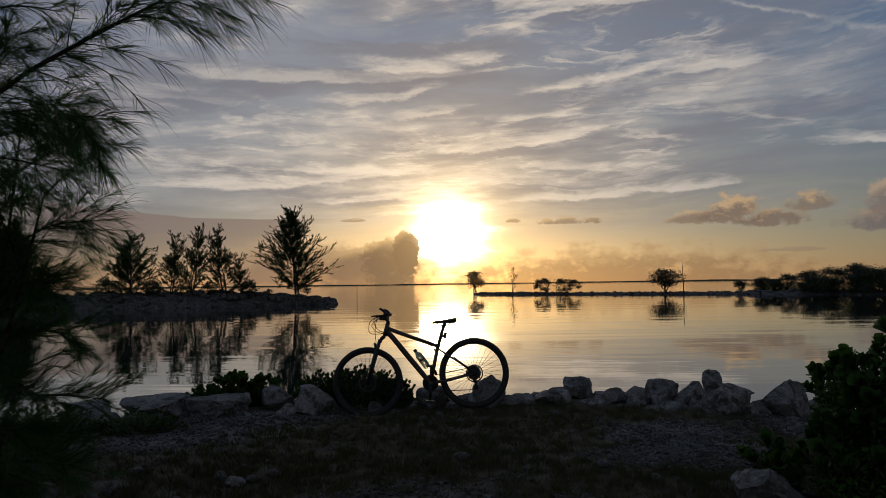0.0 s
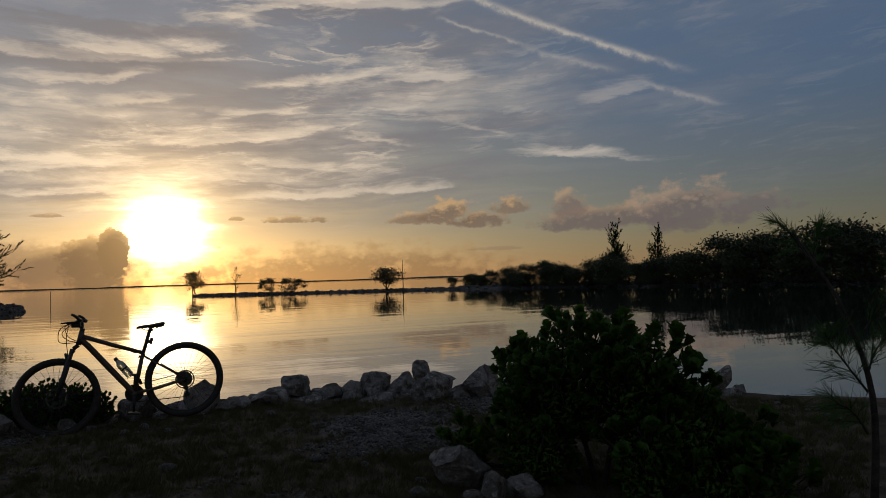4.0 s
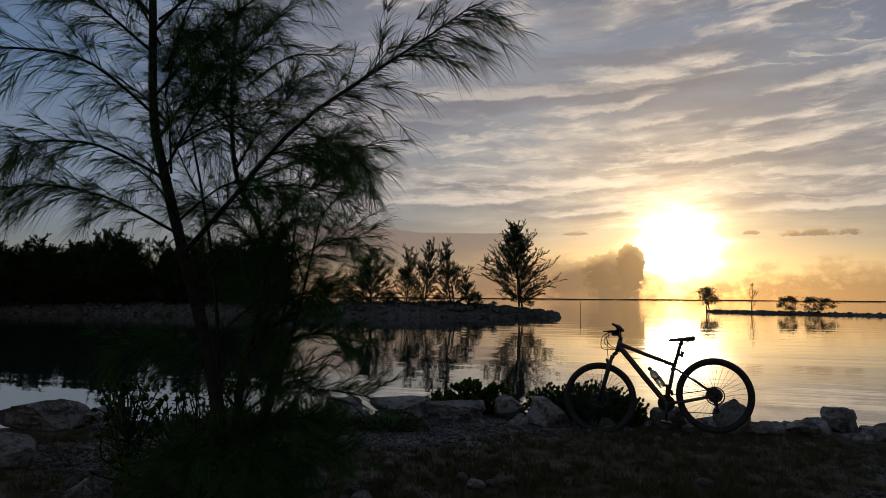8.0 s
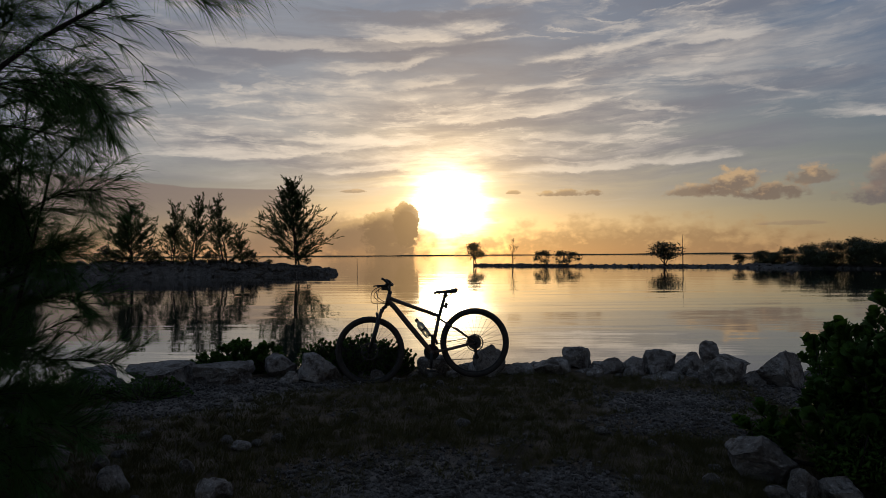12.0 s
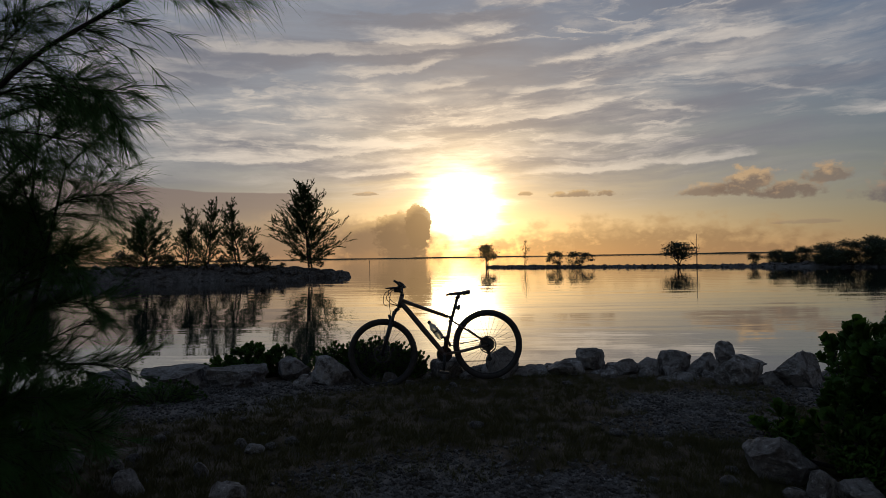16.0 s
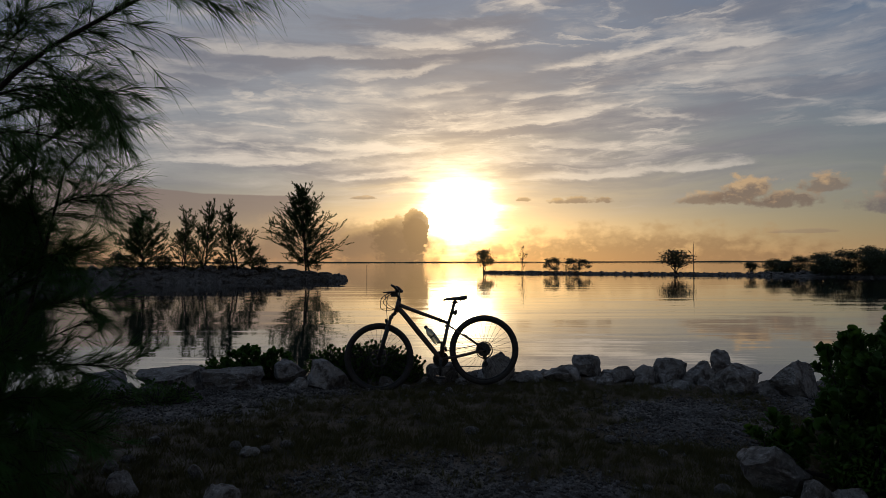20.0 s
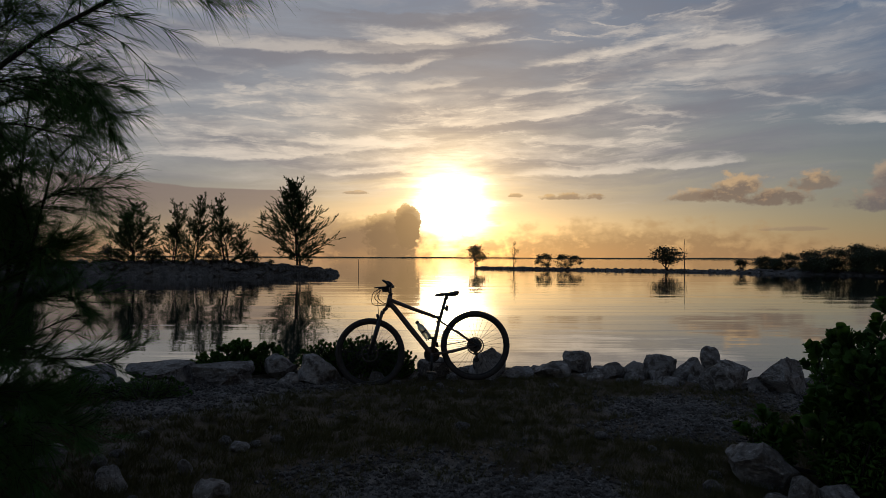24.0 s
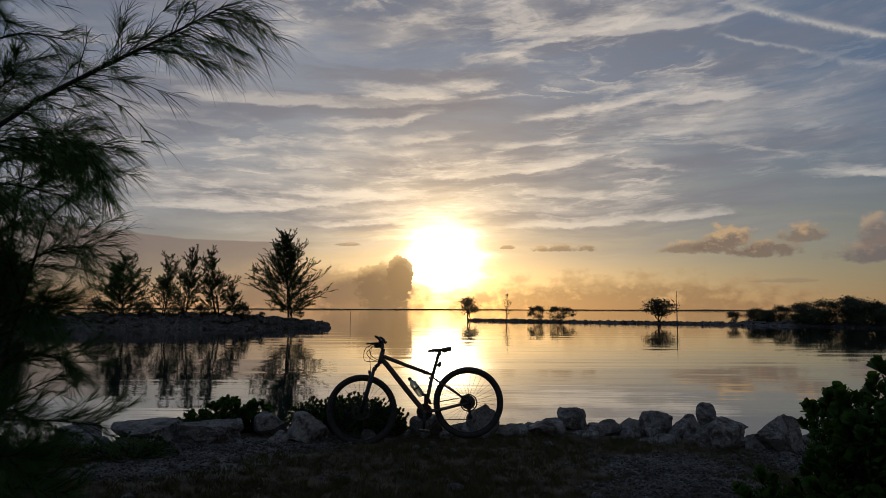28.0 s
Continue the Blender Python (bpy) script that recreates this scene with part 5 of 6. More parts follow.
def bush(name, label, foot, lobes, seed, clusters, size=1.0, fill=2500, group="shore bushes"):
    """A bush of branching stems that end in leaf clusters. Lobes: centre and radii of the crown's masses."""
    rnd = np.random.default_rng(seed)
    tree = thing(name, label, "bush", group, pose(*foot))
    o = np.array(foot)
    tips = []
    inner = Soup()
    total = sum(l[3] * l[5] for l in lobes)
    for cx, cy, cz, rx, ry, rz in lobes:
        share = rx * rz / total
        c, rad = np.array([cx, cy, cz]) - o, np.array([rx, ry, rz])
        hub = c - np.array([0, 0, rz * 0.6])
        wood = Soup()
        wood.tube(curve([np.array([0, 0, -0.08]) + rnd.normal(0, 0.06, 3) * np.array([1, 1, 0]), hub * 0.5 + rnd.normal(0, 0.03, 3), hub], 8), np.linspace(0.020, 0.012, 8), 6)
        for i in range(max(6, int(clusters * share))):
            v = rnd.normal(0, 1, 3)
            v /= np.linalg.norm(v)
            v[2] = abs(v[2]) if rnd.uniform() < 0.7 else v[2]
            q = c + v * rad * rnd.uniform(0.75, 1.02)
            mid = (hub + q) / 2 + rnd.normal(0, 0.03, 3)
            wood.tube(curve([hub, mid, q], 5), np.linspace(0.008, 0.004, 5), 4)
            tips.append((q, v))
        finish("stem", wood.mesh("stem"), BARK, tree, "", True)
        k = int(fill * share)
        v = rnd.normal(0, 1, (k, 3))
        v /= np.linalg.norm(v, axis=1)[:, None]
        leaf_soup(inner, c + v * rad * (rnd.uniform(0.15, 1.0, (k, 1)) ** 0.45) * 0.84, None, 0.036 * size, rnd)
    st = finish("foliage", inner.mesh("foliage"), LEAF, tree, "dense green leaves inside the bush", True)
    st["kind"] = "stuff"
    for q, d in tips:
        ob = new("sprig", ROSETTES[rnd.integers(0, 6)])
        ob.parent = tree
        z = Vector(d) * 0.7 + Vector((0, 0, 0.8)) + Vector(rnd.normal(0, 0.25, 3))
        turn = z.to_track_quat("Z", "Y").to_matrix().to_4x4()
        s = size * rnd.uniform(0.85, 1.3)
        ob.matrix_basis = Matrix.Translation(q) @ turn @ pose(0, 0, 0, 0, 0, rnd.uniform(0, 360)) @ Matrix.Scale(s, 4)
    return tree


bush("shore_bush", "large dense bush with fleshy spoon-shaped green leaves", (2.55, 3.5, -0.05),
     [(2.42, 3.58, 0.62, 0.34, 0.36, 0.36), (2.62, 3.28, 0.64, 0.34, 0.36, 0.34), (2.36, 4.05, 0.50, 0.24, 0.28, 0.30), (2.84, 3.18, 0.40, 0.34, 0.32, 0.28), (3.15, 3.05, 0.18, 0.36, 0.30, 0.22),
      (2.22, 3.72, 0.22, 0.30, 0.32, 0.26), (2.68, 3.05, 0.22, 0.40, 0.34, 0.34), (1.92, 4.05, 0.16, 0.16, 0.20, 0.16), (2.95, 2.85, 0.08, 0.45, 0.30, 0.26)], 71, 400, 0.92, 12000)
bush("shore_bush", "low leafy green bush among the shore rocks", (-2.25, 7.75, -0.15),
     [(-2.32, 7.70, 0.08, 0.24, 0.24, 0.19), (-2.03, 7.75, 0.06, 0.24, 0.22, 0.17), (-2.62, 7.65, 0.03, 0.18, 0.18, 0.12)], 72, 190, 0.68, 2000)
bush("shore_bush", "dense low rounded green bush behind the front wheel", (-0.95, 7.65, -0.15),
     [(-0.88, 7.60, 0.05, 0.50, 0.24, 0.33), (-1.30, 7.66, 0.05, 0.38, 0.24, 0.26), (-0.55, 7.55, 0.05, 0.24, 0.18, 0.20)], 73, 700, 0.36, 15000)
bush("undergrowth", "dark leafy undergrowth round the foot of the pine", (-2.7, 3.7, -0.1),
     [(-2.55, 3.75, 0.18, 0.40, 0.25, 0.24), (-3.00, 3.70, 0.36, 0.36, 0.22, 0.36), (-3.30, 3.45, 0.55, 0.24, 0.18, 0.30), (-3.45, 3.60, 0.30, 0.22, 0.20, 0.30)], 74, 120, 0.48, 2600, "undergrowth")
bush("undergrowth", "low dark mat of leaves over the bank behind the pine", (-3.25, 6.1, -0.1),
     [(-3.45, 6.15, 0.02, 0.55, 0.32, 0.22), (-2.75, 6.35, 0.00, 0.45, 0.28, 0.17), (-4.10, 5.70, 0.02, 0.50, 0.32, 0.22)], 75, 260, 0.30, 14000, "undergrowth")


# ---------------------------------------------------------------- the bicycle
def disc_bm(r, thick, n=40, hole=0.0):
    """A flat disc or ring in the x-z plane."""
    bm = bmesh.new()
    rows = []
    for rr in ((r, hole) if hole else (r,)):
        for y in (-thick / 2, thick / 2):
            rows.append([bm.verts.new((rr * math.cos(2 * math.pi * i / n), y, rr * math.sin(2 * math.pi * i / n))) for i in range(n)])
    if hole:
        a, b, c, d = rows
        for i in range(n):
            j = (i + 1) % n
            for p, q in ((a, b), (b, d), (d, c), (c, a)):
                bm.faces.new((p[i], p[j], q[j], q[i]))
    else:
        a, b = rows
        for i in range(n):
            j = (i + 1) % n
            bm.faces.new((a[i], a[j], b[j], b[i]))
        bm.faces.new(a)
        bm.faces.new(b[::-1])
    return bm


def torus_bm(R, r, n=72, m=10, squash=1.0, knob=0.0):
    bm = bmesh.new()
    g = [[None] * m for _ in range(n)]
    for i in range(n):
        a = 2 * math.pi * i / n
        for j in range(m):
            b = 2 * math.pi * j / m
            lug = knob * (1 if (i + (j % 2)) % 2 and math.cos(b) > 0.3 else 0)
            rad = R + (r + lug) * math.cos(b)
            g[i][j] = bm.verts.new((rad * math.cos(a), r * squash * math.sin(b), rad * math.sin(a)))
    for i in range(n):
        for j in range(m):
            bm.faces.new((g[i][j], g[(i + 1) % n][j], g[(i + 1) % n][(j + 1) % m], g[i][(j + 1) % m]))
    return bm


def wheel(bike, at, name, turn):
    w = part(name, torus_bm(0.303, 0.012, 72, 8, 1.0), ALLOY, bike)
    w.matrix_basis = Matrix.Translation(at)
    part("tyre", torus_bm(0.328, 0.026, 144, 12, 0.95, 0.0035), TYRE, w, "knobbly black rubber tyre", True)
    hub = Soup()
    hub.tube([(0, -0.055, 0), (0, -0.03, 0), (0, 0.03, 0), (0, 0.055, 0)], [0.022, 0.014, 0.014, 0.022], 14)
    finish("hub", hub.mesh("hub"), ALLOY, w, "", True)
    spoke = Soup()
    spoke.tube([(0, 0, 0), (0, 0, 1)], 0.0015, 4)
    sm = spoke.mesh("spoke")
    sm.materials.append(STEEL)
    for i in range(32):
        a = 2 * math.pi * i / 32 + turn
        side = 0.028 if i % 2 else -0.028
        lead = (0.62 if (i // 2) % 2 else -0.62)
        p = Vector((0.020 * math.cos(a + lead), side, 0.020 * math.sin(a + lead)))
        q = Vector((0.294 * math.cos(a), 0, 0.294 * math.sin(a)))
        ob = new("spoke", sm)
        ob.parent = w
        d = q - p
        ob.matrix_basis = Matrix.Translation(p) @ d.to_track_quat("Z", "Y").to_matrix().to_4x4() @ Matrix.Diagonal((1, 1, d.length, 1))
    ro = disc_bm(0.088, 0.002, 48, 0.076)
    rotor = part("brake_disc", ro, STEEL, w, "thin steel brake disc", False)
    rotor.location = (0, -0.045, 0)
    for i in range(6):
        a = i * math.pi / 3
        tube_part("disc_arm", [(0.02 * math.cos(a), 0, 0.02 * math.sin(a)), (0.074 * math.cos(a + 0.35), 0, 0.074 * math.sin(a + 0.35))], 0.0035, STEEL, rotor, 5)
    return w


def cog_mesh(name, r, teeth, thick):
    bm = bmesh.new()
    n = teeth * 4
    rows = []
    for y in (-thick / 2, thick / 2):
        rows.append([bm.verts.new(((r + (0.004 if i % 4 < 2 else 0)) * math.cos(2 * math.pi * i / n), y, (r + (0.004 if i % 4 < 2 else 0)) * math.sin(2 * math.pi * i / n))) for i in range(n)])
    for i in range(n):
        j = (i + 1) % n
        bm.faces.new((rows[0][i], rows[0][j], rows[1][j], rows[1][i]))
    bm.faces.new(rows[0])
    bm.faces.new(rows[1][::-1])
    return bm


def bicycle():
    bike = thing("bicycle", "dark mountain bike parked upright against the shore rocks", "bicycle", "", pose(-0.25, 7.06, 0.0, -3.0, 0, 1.0))
    u = 7.04 / 1219.6

    def at(px, py, y=0.0):
        """Sketch units to metres: right of and above the sketch's foot."""
        return Vector(((px - 741.0) * u + (py - 661.0) * 0.0136 * u, y, 0.365 - (py - 661.0) * u + (px - 837.0) * 0.0136 * u))

    rear, front, bb = at(837, 661), at(650, 672), at(760, 677)
    wheel(bike, rear, "rear_wheel", 0.1)
    wheel(bike, front, "front_wheel", 0.3)
    head_t, head_b, seat_t = at(686.5, 571), at(681, 592), at(774.5, 611)

    def tube(name, pts, r, mat=FRAME, sides=12, label="", k=0):
        return tube_part(name, [tuple(p) for p in pts], r, mat, bike, sides, label, k)

    tube("head_tube", [head_t, head_b], 0.024)
    tube("top_tube", [at(687, 579), at(730, 596), at(774, 612)], [0.021, 0.019, 0.017])
    tube("down_tube", [at(684.5, 585), at(694, 594), at(724, 632), bb], [0.025, 0.027, 0.028, 0.025], FRAME, 12, "", 16)
    tube("seat_tube", [bb, seat_t], 0.019)
    tube("bottom_bracket", [bb + Vector((0, -0.05, 0)), bb + Vector((0, 0.05, 0))], 0.024)
    for s in (-1, 1):
        tube("chain_stay", [bb + Vector((0.01, s * 0.035, 0.005)), at(795, 671, s * 0.055), rear + Vector((0, s * 0.066, 0))], [0.0125, 0.0115, 0.009])
        tube("seat_stay", [at(776, 618, s * 0.02), at(800, 634, s * 0.055), rear + Vector((-0.01, s * 0.066, 0.018))], [0.0095, 0.0085, 0.008])
        tube("dropout", [rear + Vector((0, s * 0.060, 0)), rear + Vector((0, s * 0.072, 0))], 0.022, ALLOY, 12)
    # suspension fork
    crown = at(672.5, 601)
    tube("steerer", [head_b, crown + Vector((0.006, 0, 0.02))], 0.019, BLACK)
    tube("fork_crown", [crown + Vector((0, -0.07, 0)), crown + Vector((0, 0.07, 0))], 0.019, BLACK)
    for s in (-1, 1):
        tube("stanchion", [crown + Vector((0, s * 0.062, 0.02)), at(664, 626, s * 0.062)], 0.0145, STEEL)
        tube("fork_leg", [at(666.5, 617, s * 0.062), at(658, 645, s * 0.062), front + Vector((0, s * 0.062, 0))], [0.021, 0.019, 0.015], BLACK)
    tube("fork_arch", [at(666, 617, -0.062), at(663, 606, -0.03), at(663, 606, 0.03), at(666, 617, 0.062)], 0.010, BLACK, 8, "", 12)
    # handlebar seen nearly end on
    stem = at(685, 563)
    tube("headset", [at(687.5, 566), at(686, 573)], 0.021, BLACK)
    tube("stem", [at(688, 566), at(683, 562), at(678, 559)], 0.016, BLACK)
    hb = at(678, 559)
    tube("handlebar", [hb + Vector((0.055, -0.33, 0.03)), hb + Vector((0.03, -0.18, 0.028)), hb + Vector((0, -0.05, 0)), hb + Vector((0, 0.05, 0)), hb + Vector((0.03, 0.18, 0.028)), hb + Vector((0.055, 0.33, 0.03))], 0.0135, BLACK, 10, "", 24)
    for s in (-1, 1):
        g0, g1 = hb + Vector((0.037, s * 0.21, 0.030)), hb + Vector((0.057, s * 0.34, 0.030))
        tube("grip", [g0, (g0 + g1) / 2, g1], [0.0165, 0.0155, 0.0175], TYRE, 12, "ribbed rubber grip")
        tube("bar_end", [g1 + Vector((0, 0, 0.0)), g1 + Vector((-0.03, s * 0.005, 0.035)), g1 + Vector((-0.065, s * 0.005, 0.055))], [0.013, 0.013, 0.010], BLACK, 8, "", 8)
        lv = hb + Vector((0.02, s * 0.20, 0.015))
        tube("brake_lever", [lv, lv + Vector((-0.06, s * 0.01, 0.0)), lv + Vector((-0.115, s * 0.06, -0.005))], [0.012, 0.008, 0.006], BLACK, 8, "", 8)
        part("shifter", box_bm(0.075, 0.06, 0.05, 0.010), BLACK, bike).matrix_basis = Matrix.Translation(hb + Vector((0.015, s * 0.16, -0.005)))
    # cables
    tube("brake_hose", [hb + Vector((-0.03, -0.17, 0.01)), at(658, 566, -0.15), at(656, 585, -0.11), at(672, 588, -0.04), at(686, 586, -0.03)], 0.0034, BLACK, 5, "", 20)
    tube("gear_cable", [hb + Vector((-0.03, 0.17, 0.01)), at(661, 562, 0.12), at(666, 578, 0.06), at(681, 587, 0.03)], 0.0034, BLACK, 5, "", 20)
    tube("gear_cable", [hb + Vector((-0.02, -0.15, 0.0)), at(660, 572, -0.10), at(668, 584, -0.05), at(684, 588, -0.03)], 0.0034, BLACK, 5, "", 20)
    tube("brake_hose", [hb + Vector((-0.07, 0.14, -0.005)), at(663, 580, 0.08), at(664, 600, 0.075), at(665.5, 614, 0.07)], 0.0034, BLACK, 5, "", 16)
    # seat
    tube("seat_post", [seat_t - Vector((0.004, 0, 0.03)), at(785.8, 576)], 0.0185, ALLOY)
    part("seat_clamp", box_bm(0.05, 0.042, 0.03, 0.006), BLACK, bike).matrix_basis = Matrix.Translation(at(773, 612)) @ pose(0, 0, 0, 0, 14, 0)
    tube("clamp_lever", [at(768, 612, -0.025), at(763, 611, -0.03), at(757.5, 609, -0.028)], 0.0045, ALLOY, 7, "", 6)
    tube("cable_stop", [at(768, 620, -0.02), at(769, 616, -0.02)], 0.006, BLACK, 7)
    part("rear_light", box_bm(0.032, 0.045, 0.062, 0.007), BLACK, bike, "small rear light clamped to the seat post").matrix_basis = Matrix.Translation(at(787.6, 594)) @ pose(0, 0, 0, 0, 12, 0)
    tube("light_bracket", [at(779, 594), at(788, 595)], 0.016, BLACK, 8)
    sad = bmesh.new()
    rows = []
    for px, py, w, th in ((765.5, 570.5, 0.012, 0.014), (770, 569.0, 0.020, 0.024), (778, 568.3, 0.026, 0.028), (788, 568, 0.038, 0.032), (797, 567, 0.062, 0.040), (805, 565.8, 0.074, 0.046), (808.8, 565.5, 0.060, 0.036)):
        c = at(px, py)
        rows.append([sad.verts.new(c + Vector((0, w * math.cos(a), -0.004 + th * (0.42 * math.sin(a) if math.sin(a) > 0 else 0.75 * math.sin(a))))) for a in [2 * math.pi * k / 12 for k in range(12)]])
    for a, b in zip(rows, rows[1:]):
        for k in range(12):
            sad.faces.new((a[k], a[(k + 1) % 12], b[(k + 1) % 12], b[k]))
    sad.faces.new(rows[0])
    sad.faces.new(rows[-1][::-1])
    saddle = part("saddle", sad, BLACK, bike, "slim black saddle")
    for s in (-1, 1):
        tube_part("saddle_rail", [tuple(p) for p in (at(772, 570.5, s * 0.012), at(778, 575, s * 0.022), at(790, 576.5, s * 0.022), at(802, 570, s * 0.028))], 0.0055, STEEL, saddle, 6, "", 14)
    tube("rail_clamp", [at(787.5, 575.5, -0.03), at(787.5, 575.5, 0.03)], 0.020, ALLOY)
    tube("clamp_bolt", [at(785, 577), at(788.5, 570)], 0.016, ALLOY, 8)
    # drive train on the far side
    ring = part("chainring", cog_mesh("chainring", 0.078, 36, 0.003), ALLOY, bike, "", False)
    ring.matrix_basis = Matrix.Translation(bb + Vector((0, 0.052, 0)))
    ring2 = part("chainring", cog_mesh("chainring", 0.058, 28, 0.003), ALLOY, bike, "", False)
    ring2.matrix_basis = Matrix.Translation(bb + Vector((0, 0.044, 0)))
    for s, a in ((1, 88), (-1, 268)):
        tip = bb + Vector((0.165 * math.cos(radians(a)), s * 0.075, 0.165 * math.sin(radians(a))))
        tube("crank_arm", [bb + Vector((0, s * 0.062, 0)), tip], [0.016, 0.011], ALLOY, 8)
        ped = part("pedal", box_bm(0.095, 0.09, 0.022, 0.005), BLACK, bike)
        ped.matrix_basis = Matrix.Translation(tip + Vector((0, s * 0.06, 0))) @ pose(0, 0, 0, 0, 6, 0)
        tube_part("pedal_axle", [(0, -s * 0.065, 0), (0, 0.03 * s, 0)], 0.007, STEEL, ped, 8)
    cas = None
    for k, r in enumerate((0.070, 0.063, 0.056, 0.050, 0.044, 0.038, 0.032, 0.026)):
        c = part("cassette_cog", cog_mesh("cassette_cog", r, int(r * 480), 0.0022), STEEL, cas or bike, "", False)
        c.location = (0, 0.0045 * k, 0) if cas else rear + Vector((0, 0.022, 0))
        cas = cas or c
    # chain
    chain = Soup()
    rc, rr, jy = 0.080, 0.058, 0.040
    jl, jh = at(840, 687), at(838.5, 676)
    pts = []
    for k in range(18):
        a = math.radians(75 + 195 * k / 17)
        pts.append(bb + Vector((rc * math.cos(a), 0.048, rc * math.sin(a))))
    pts += [jl + Vector((-0.012, jy, -0.022)), jl + Vector((0.018, jy, -0.012)), jl + Vector((0.015, jy, 0.012)), jh + Vector((-0.016, jy, 0.0)), jh + Vector((-0.01, jy, 0.02))]
    for k in range(12):
        a = math.radians(-60 + 150 * k / 11)
        pts.append(rear + Vector((rr * math.cos(a), jy, rr * math.sin(a))))
    pts.append(pts[0])
    chain.tube([tuple(p) for p in pts], 0.0045, 5)
    finish("chain", chain.mesh("chain"), STEEL, bike, "", True)
    tube("derailleur", [rear + Vector((0.008, 0.055, -0.03)), jh + Vector((0.008, 0.052, 0)), jl + Vector((0.0, 0.05, 0.0))], [0.012, 0.014, 0.010], BLACK, 8, "", 8)
    for c, r in ((jh, 0.018), (jl, 0.022)):
        jw = part("jockey_wheel", cog_mesh("jockey_wheel", r, 11, 0.006), BLACK, bike, "", False)
        jw.matrix_basis = Matrix.Translation(c + Vector((0, jy, 0)))
    tube("front_derailleur", [at(768, 655, 0.03), at(770, 663, 0.045)], 0.014, BLACK, 8)
    part("caliper", box_bm(0.05, 0.03, 0.035, 0.006), BLACK, bike).matrix_basis = Matrix.Translation(rear + Vector((-0.045, -0.052, 0.055)))
    part("caliper", box_bm(0.035, 0.03, 0.055, 0.006), BLACK, bike).matrix_basis = Matrix.Translation(front + Vector((0.055, -0.052, 0.055)))
    tube("brake_hose", [at(776, 618, -0.018), at(788, 612, -0.04), at(800, 630, -0.06), at(826, 650, -0.07)], 0.0034, BLACK, 5, "", 18)
    # bottle and its cage on the down tube
    b0, b1 = at(754.5, 647, 0), at(732, 616.5, 0)
    d = (b1 - b0).normalized()
    prof = [(0.0, 0.030), (0.01, 0.035), (0.07, 0.036), (0.085, 0.031), (0.10, 0.036), (0.145, 0.035), (0.165, 0.022), (0.175, 0.017), (0.19, 0.017)]
    bot = tube_part("bottle", [tuple(b0 + d * a) for a, _ in prof], [r for _, r in prof], BOTTLE, bike, 20, "clear plastic drinking bottle")
    tube_part("cap", [tuple(b0 + d * a) for a in (0.188, 0.20, 0.215)], [0.019, 0.019, 0.014], BLACK, bot, 14)
    tube_part("band", [tuple(b0 + d * a) for a in (0.078, 0.092)], [0.0355, 0.0355], BLACK, bot, 18, "dark band round the middle")
    n = Vector((d.z, 0, -d.x))
    for s in (-1, 1):
        tube("bottle_cage", [b0 - d * 0.004 - n * 0.036, b0 - d * 0.008 + n * 0.01 + Vector((0, s * 0.02, 0)), b0 + d * 0.05 + n * 0.02 + Vector((0, s * 0.037, 0)), b0 + d * 0.10 - n * 0.012 + Vector((0, s * 0.038, 0)), b0 + d * 0.12 - n * 0.038], 0.0028, ALLOY, 6, "", 16)
    return bike


bicycle()


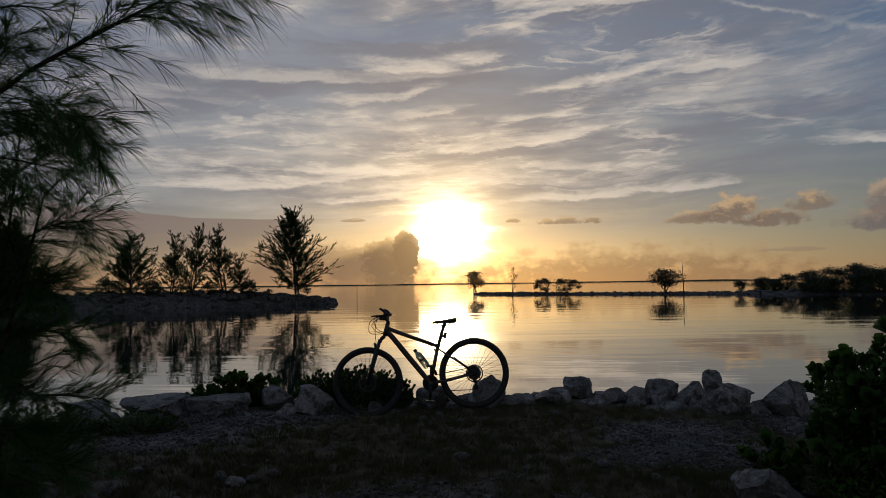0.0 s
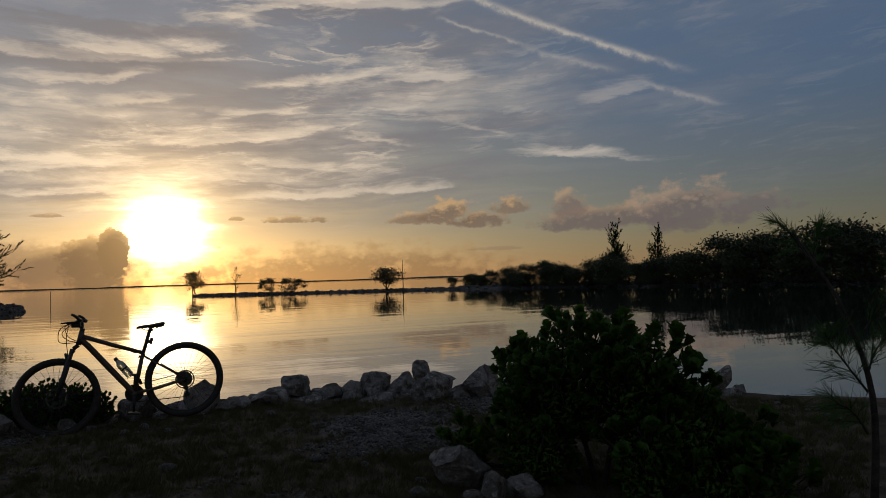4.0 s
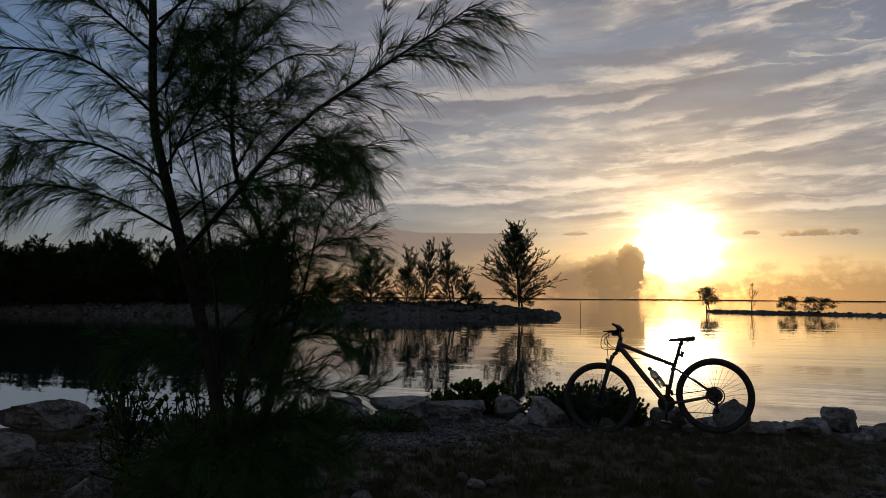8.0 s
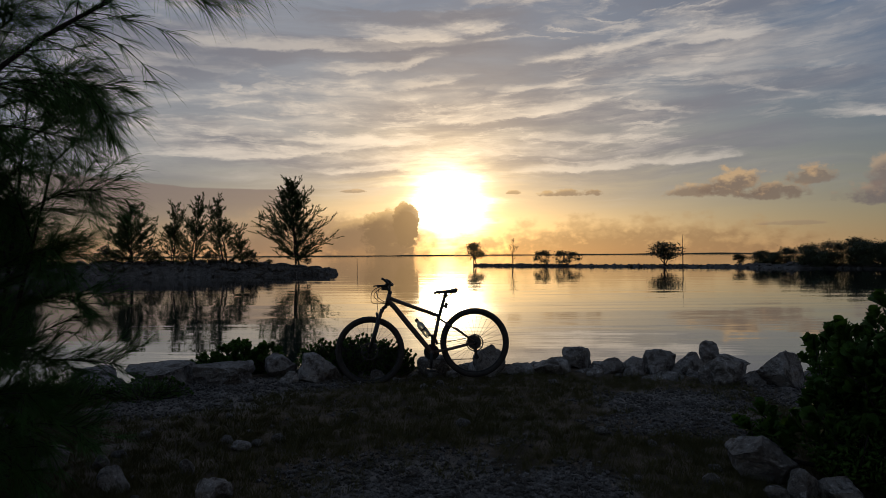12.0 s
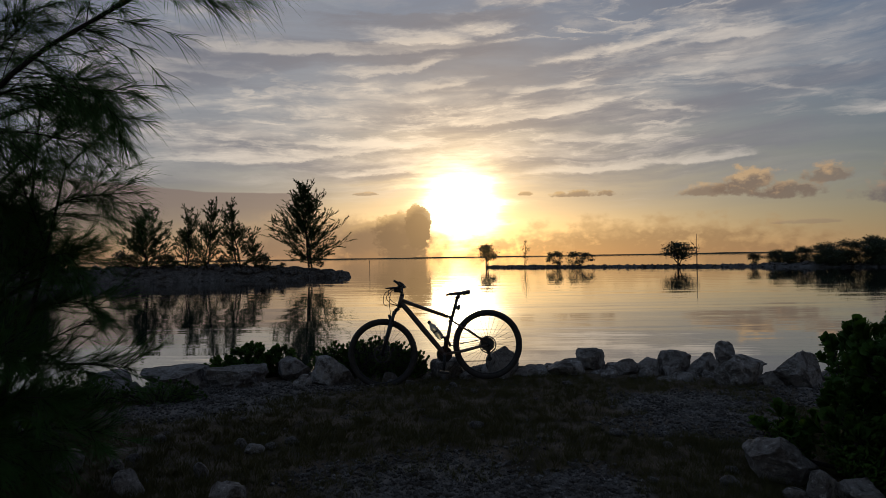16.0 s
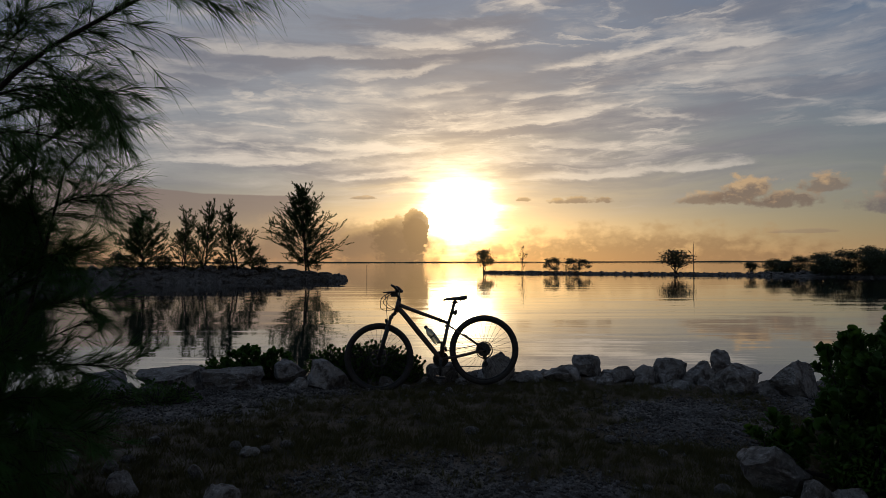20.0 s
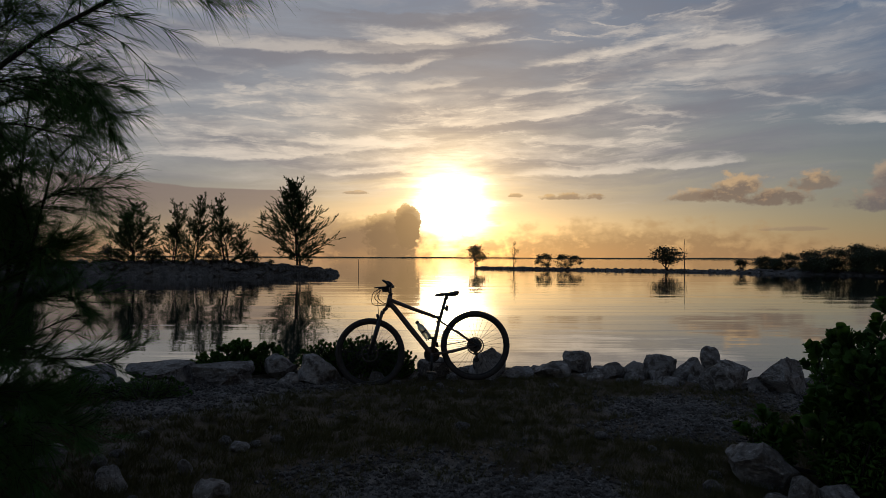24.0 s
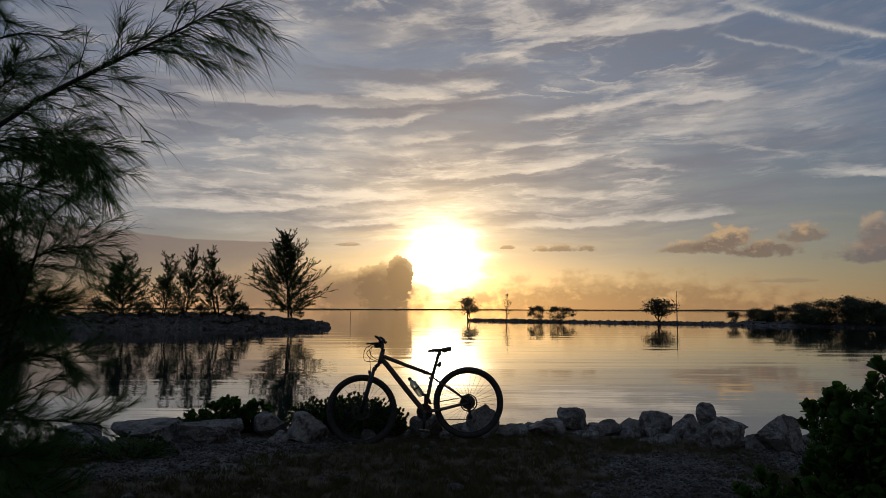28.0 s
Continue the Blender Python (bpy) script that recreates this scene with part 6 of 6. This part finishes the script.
# ---------------------------------------------------------------- gravel, stones and grass on the ground
def scatter_gravel():
    rnd = np.random.default_rng(90)
    kinds = []
    for q in range(6):
        me = rock_mesh("pebble", 300 + q, 1, 1, 0.7, 5, 1, 0.12)
        vv = np.empty(len(me.vertices) * 3)
        me.vertices.foreach_get("co", vv)
        kinds.append((vv.reshape(-1, 3), np.array([list(p.vertices) for p in me.polygons])))
        bpy.data.meshes.remove(me)
    soup = Soup()
    made = 0
    while made < 42000:
        az, r = rnd.uniform(-0.98, 0.98), rnd.uniform(2.6, 7.9)
        x, y = r * math.sin(az), r * math.cos(az)
        if rnd.uniform() > 0.10 + stony(x, y) * 1.1:
            continue
        s = 0.007 + 0.036 * rnd.uniform() ** 4.0
        vv, ff = kinds[made % 6]
        t = rnd.uniform(0, 6.28)
        rot = np.array([[math.cos(t), -math.sin(t), 0], [math.sin(t), math.cos(t), 0], [0, 0, 1]])
        soup.add((vv * np.array([s, s * rnd.uniform(0.6, 1), s])) @ rot.T + np.array([x, y, ground_height(x, y) - 0.15 * s]), ff)
        made += 1
    ob = finish("gravel", soup.mesh("gravel"), GRAVEL)
    tagged(ob, "loose pale limestone gravel scattered on the soil", "gravel", kind="stuff")


def scatter_stones():
    rnd = np.random.default_rng(91)
    kinds = [rock_mesh("stone", 400 + q, 1, 0.8, 0.6, 7, 2, 0.12) for q in range(8)]
    for me in kinds:
        me.materials.append(ROCK)
        me.polygons.foreach_set("use_smooth", [True] * len(me.polygons))
    for i in range(210):
        az, r = rnd.uniform(-0.95, 0.95), rnd.uniform(3.0, 7.6)
        if rnd.uniform() < 0.35:
            r = rnd.uniform(6.6, 7.9)
        x, y = r * math.sin(az), r * math.cos(az)
        s = 0.03 + 0.09 * rnd.uniform() ** 2
        ob = new("stone", kinds[i % 8])
        ob.matrix_basis = pose(x, y, ground_height(x, y) - 0.12 * s, 0, 0, rnd.uniform(0, 360)) @ Matrix.Scale(s, 4)
        tagged(ob, "small pale limestone stone on the soil", "stone", "loose stones")


def scatter_grass():
    rnd = np.random.default_rng(92)
    soup = Soup()
    n = 0
    while n < 10000:
        az, r = rnd.uniform(-0.95, 0.95), rnd.uniform(2.8, 7.5)
        x, y = r * math.sin(az), r * math.cos(az)
        if stony(x, y) > rnd.uniform(-0.15, 0.40) or rnd.uniform() > 0.75 + 0.6 * noise.noise((x * 1.5, y * 1.5, 5.0)):
            continue
        k = rnd.integers(10, 22)
        p = np.array([x, y, ground_height(x, y) - 0.005]) + rnd.normal(0, 0.018, (k, 3)) * np.array([1, 1, 0])
        d = np.stack([rnd.normal(0, 0.5, k), rnd.normal(0, 0.5, k), np.ones(k)], 1)
        soup.blades(p, d, rnd.uniform(0.025, 0.095, k), 0.0017)
        n += 1
    ob = finish("grass", soup.mesh("grass"), GRASS)
    tagged(ob, "short sparse dry grass tufts on the soil", "grass", kind="stuff")


scatter_gravel()
scatter_stones()
scatter_grass()
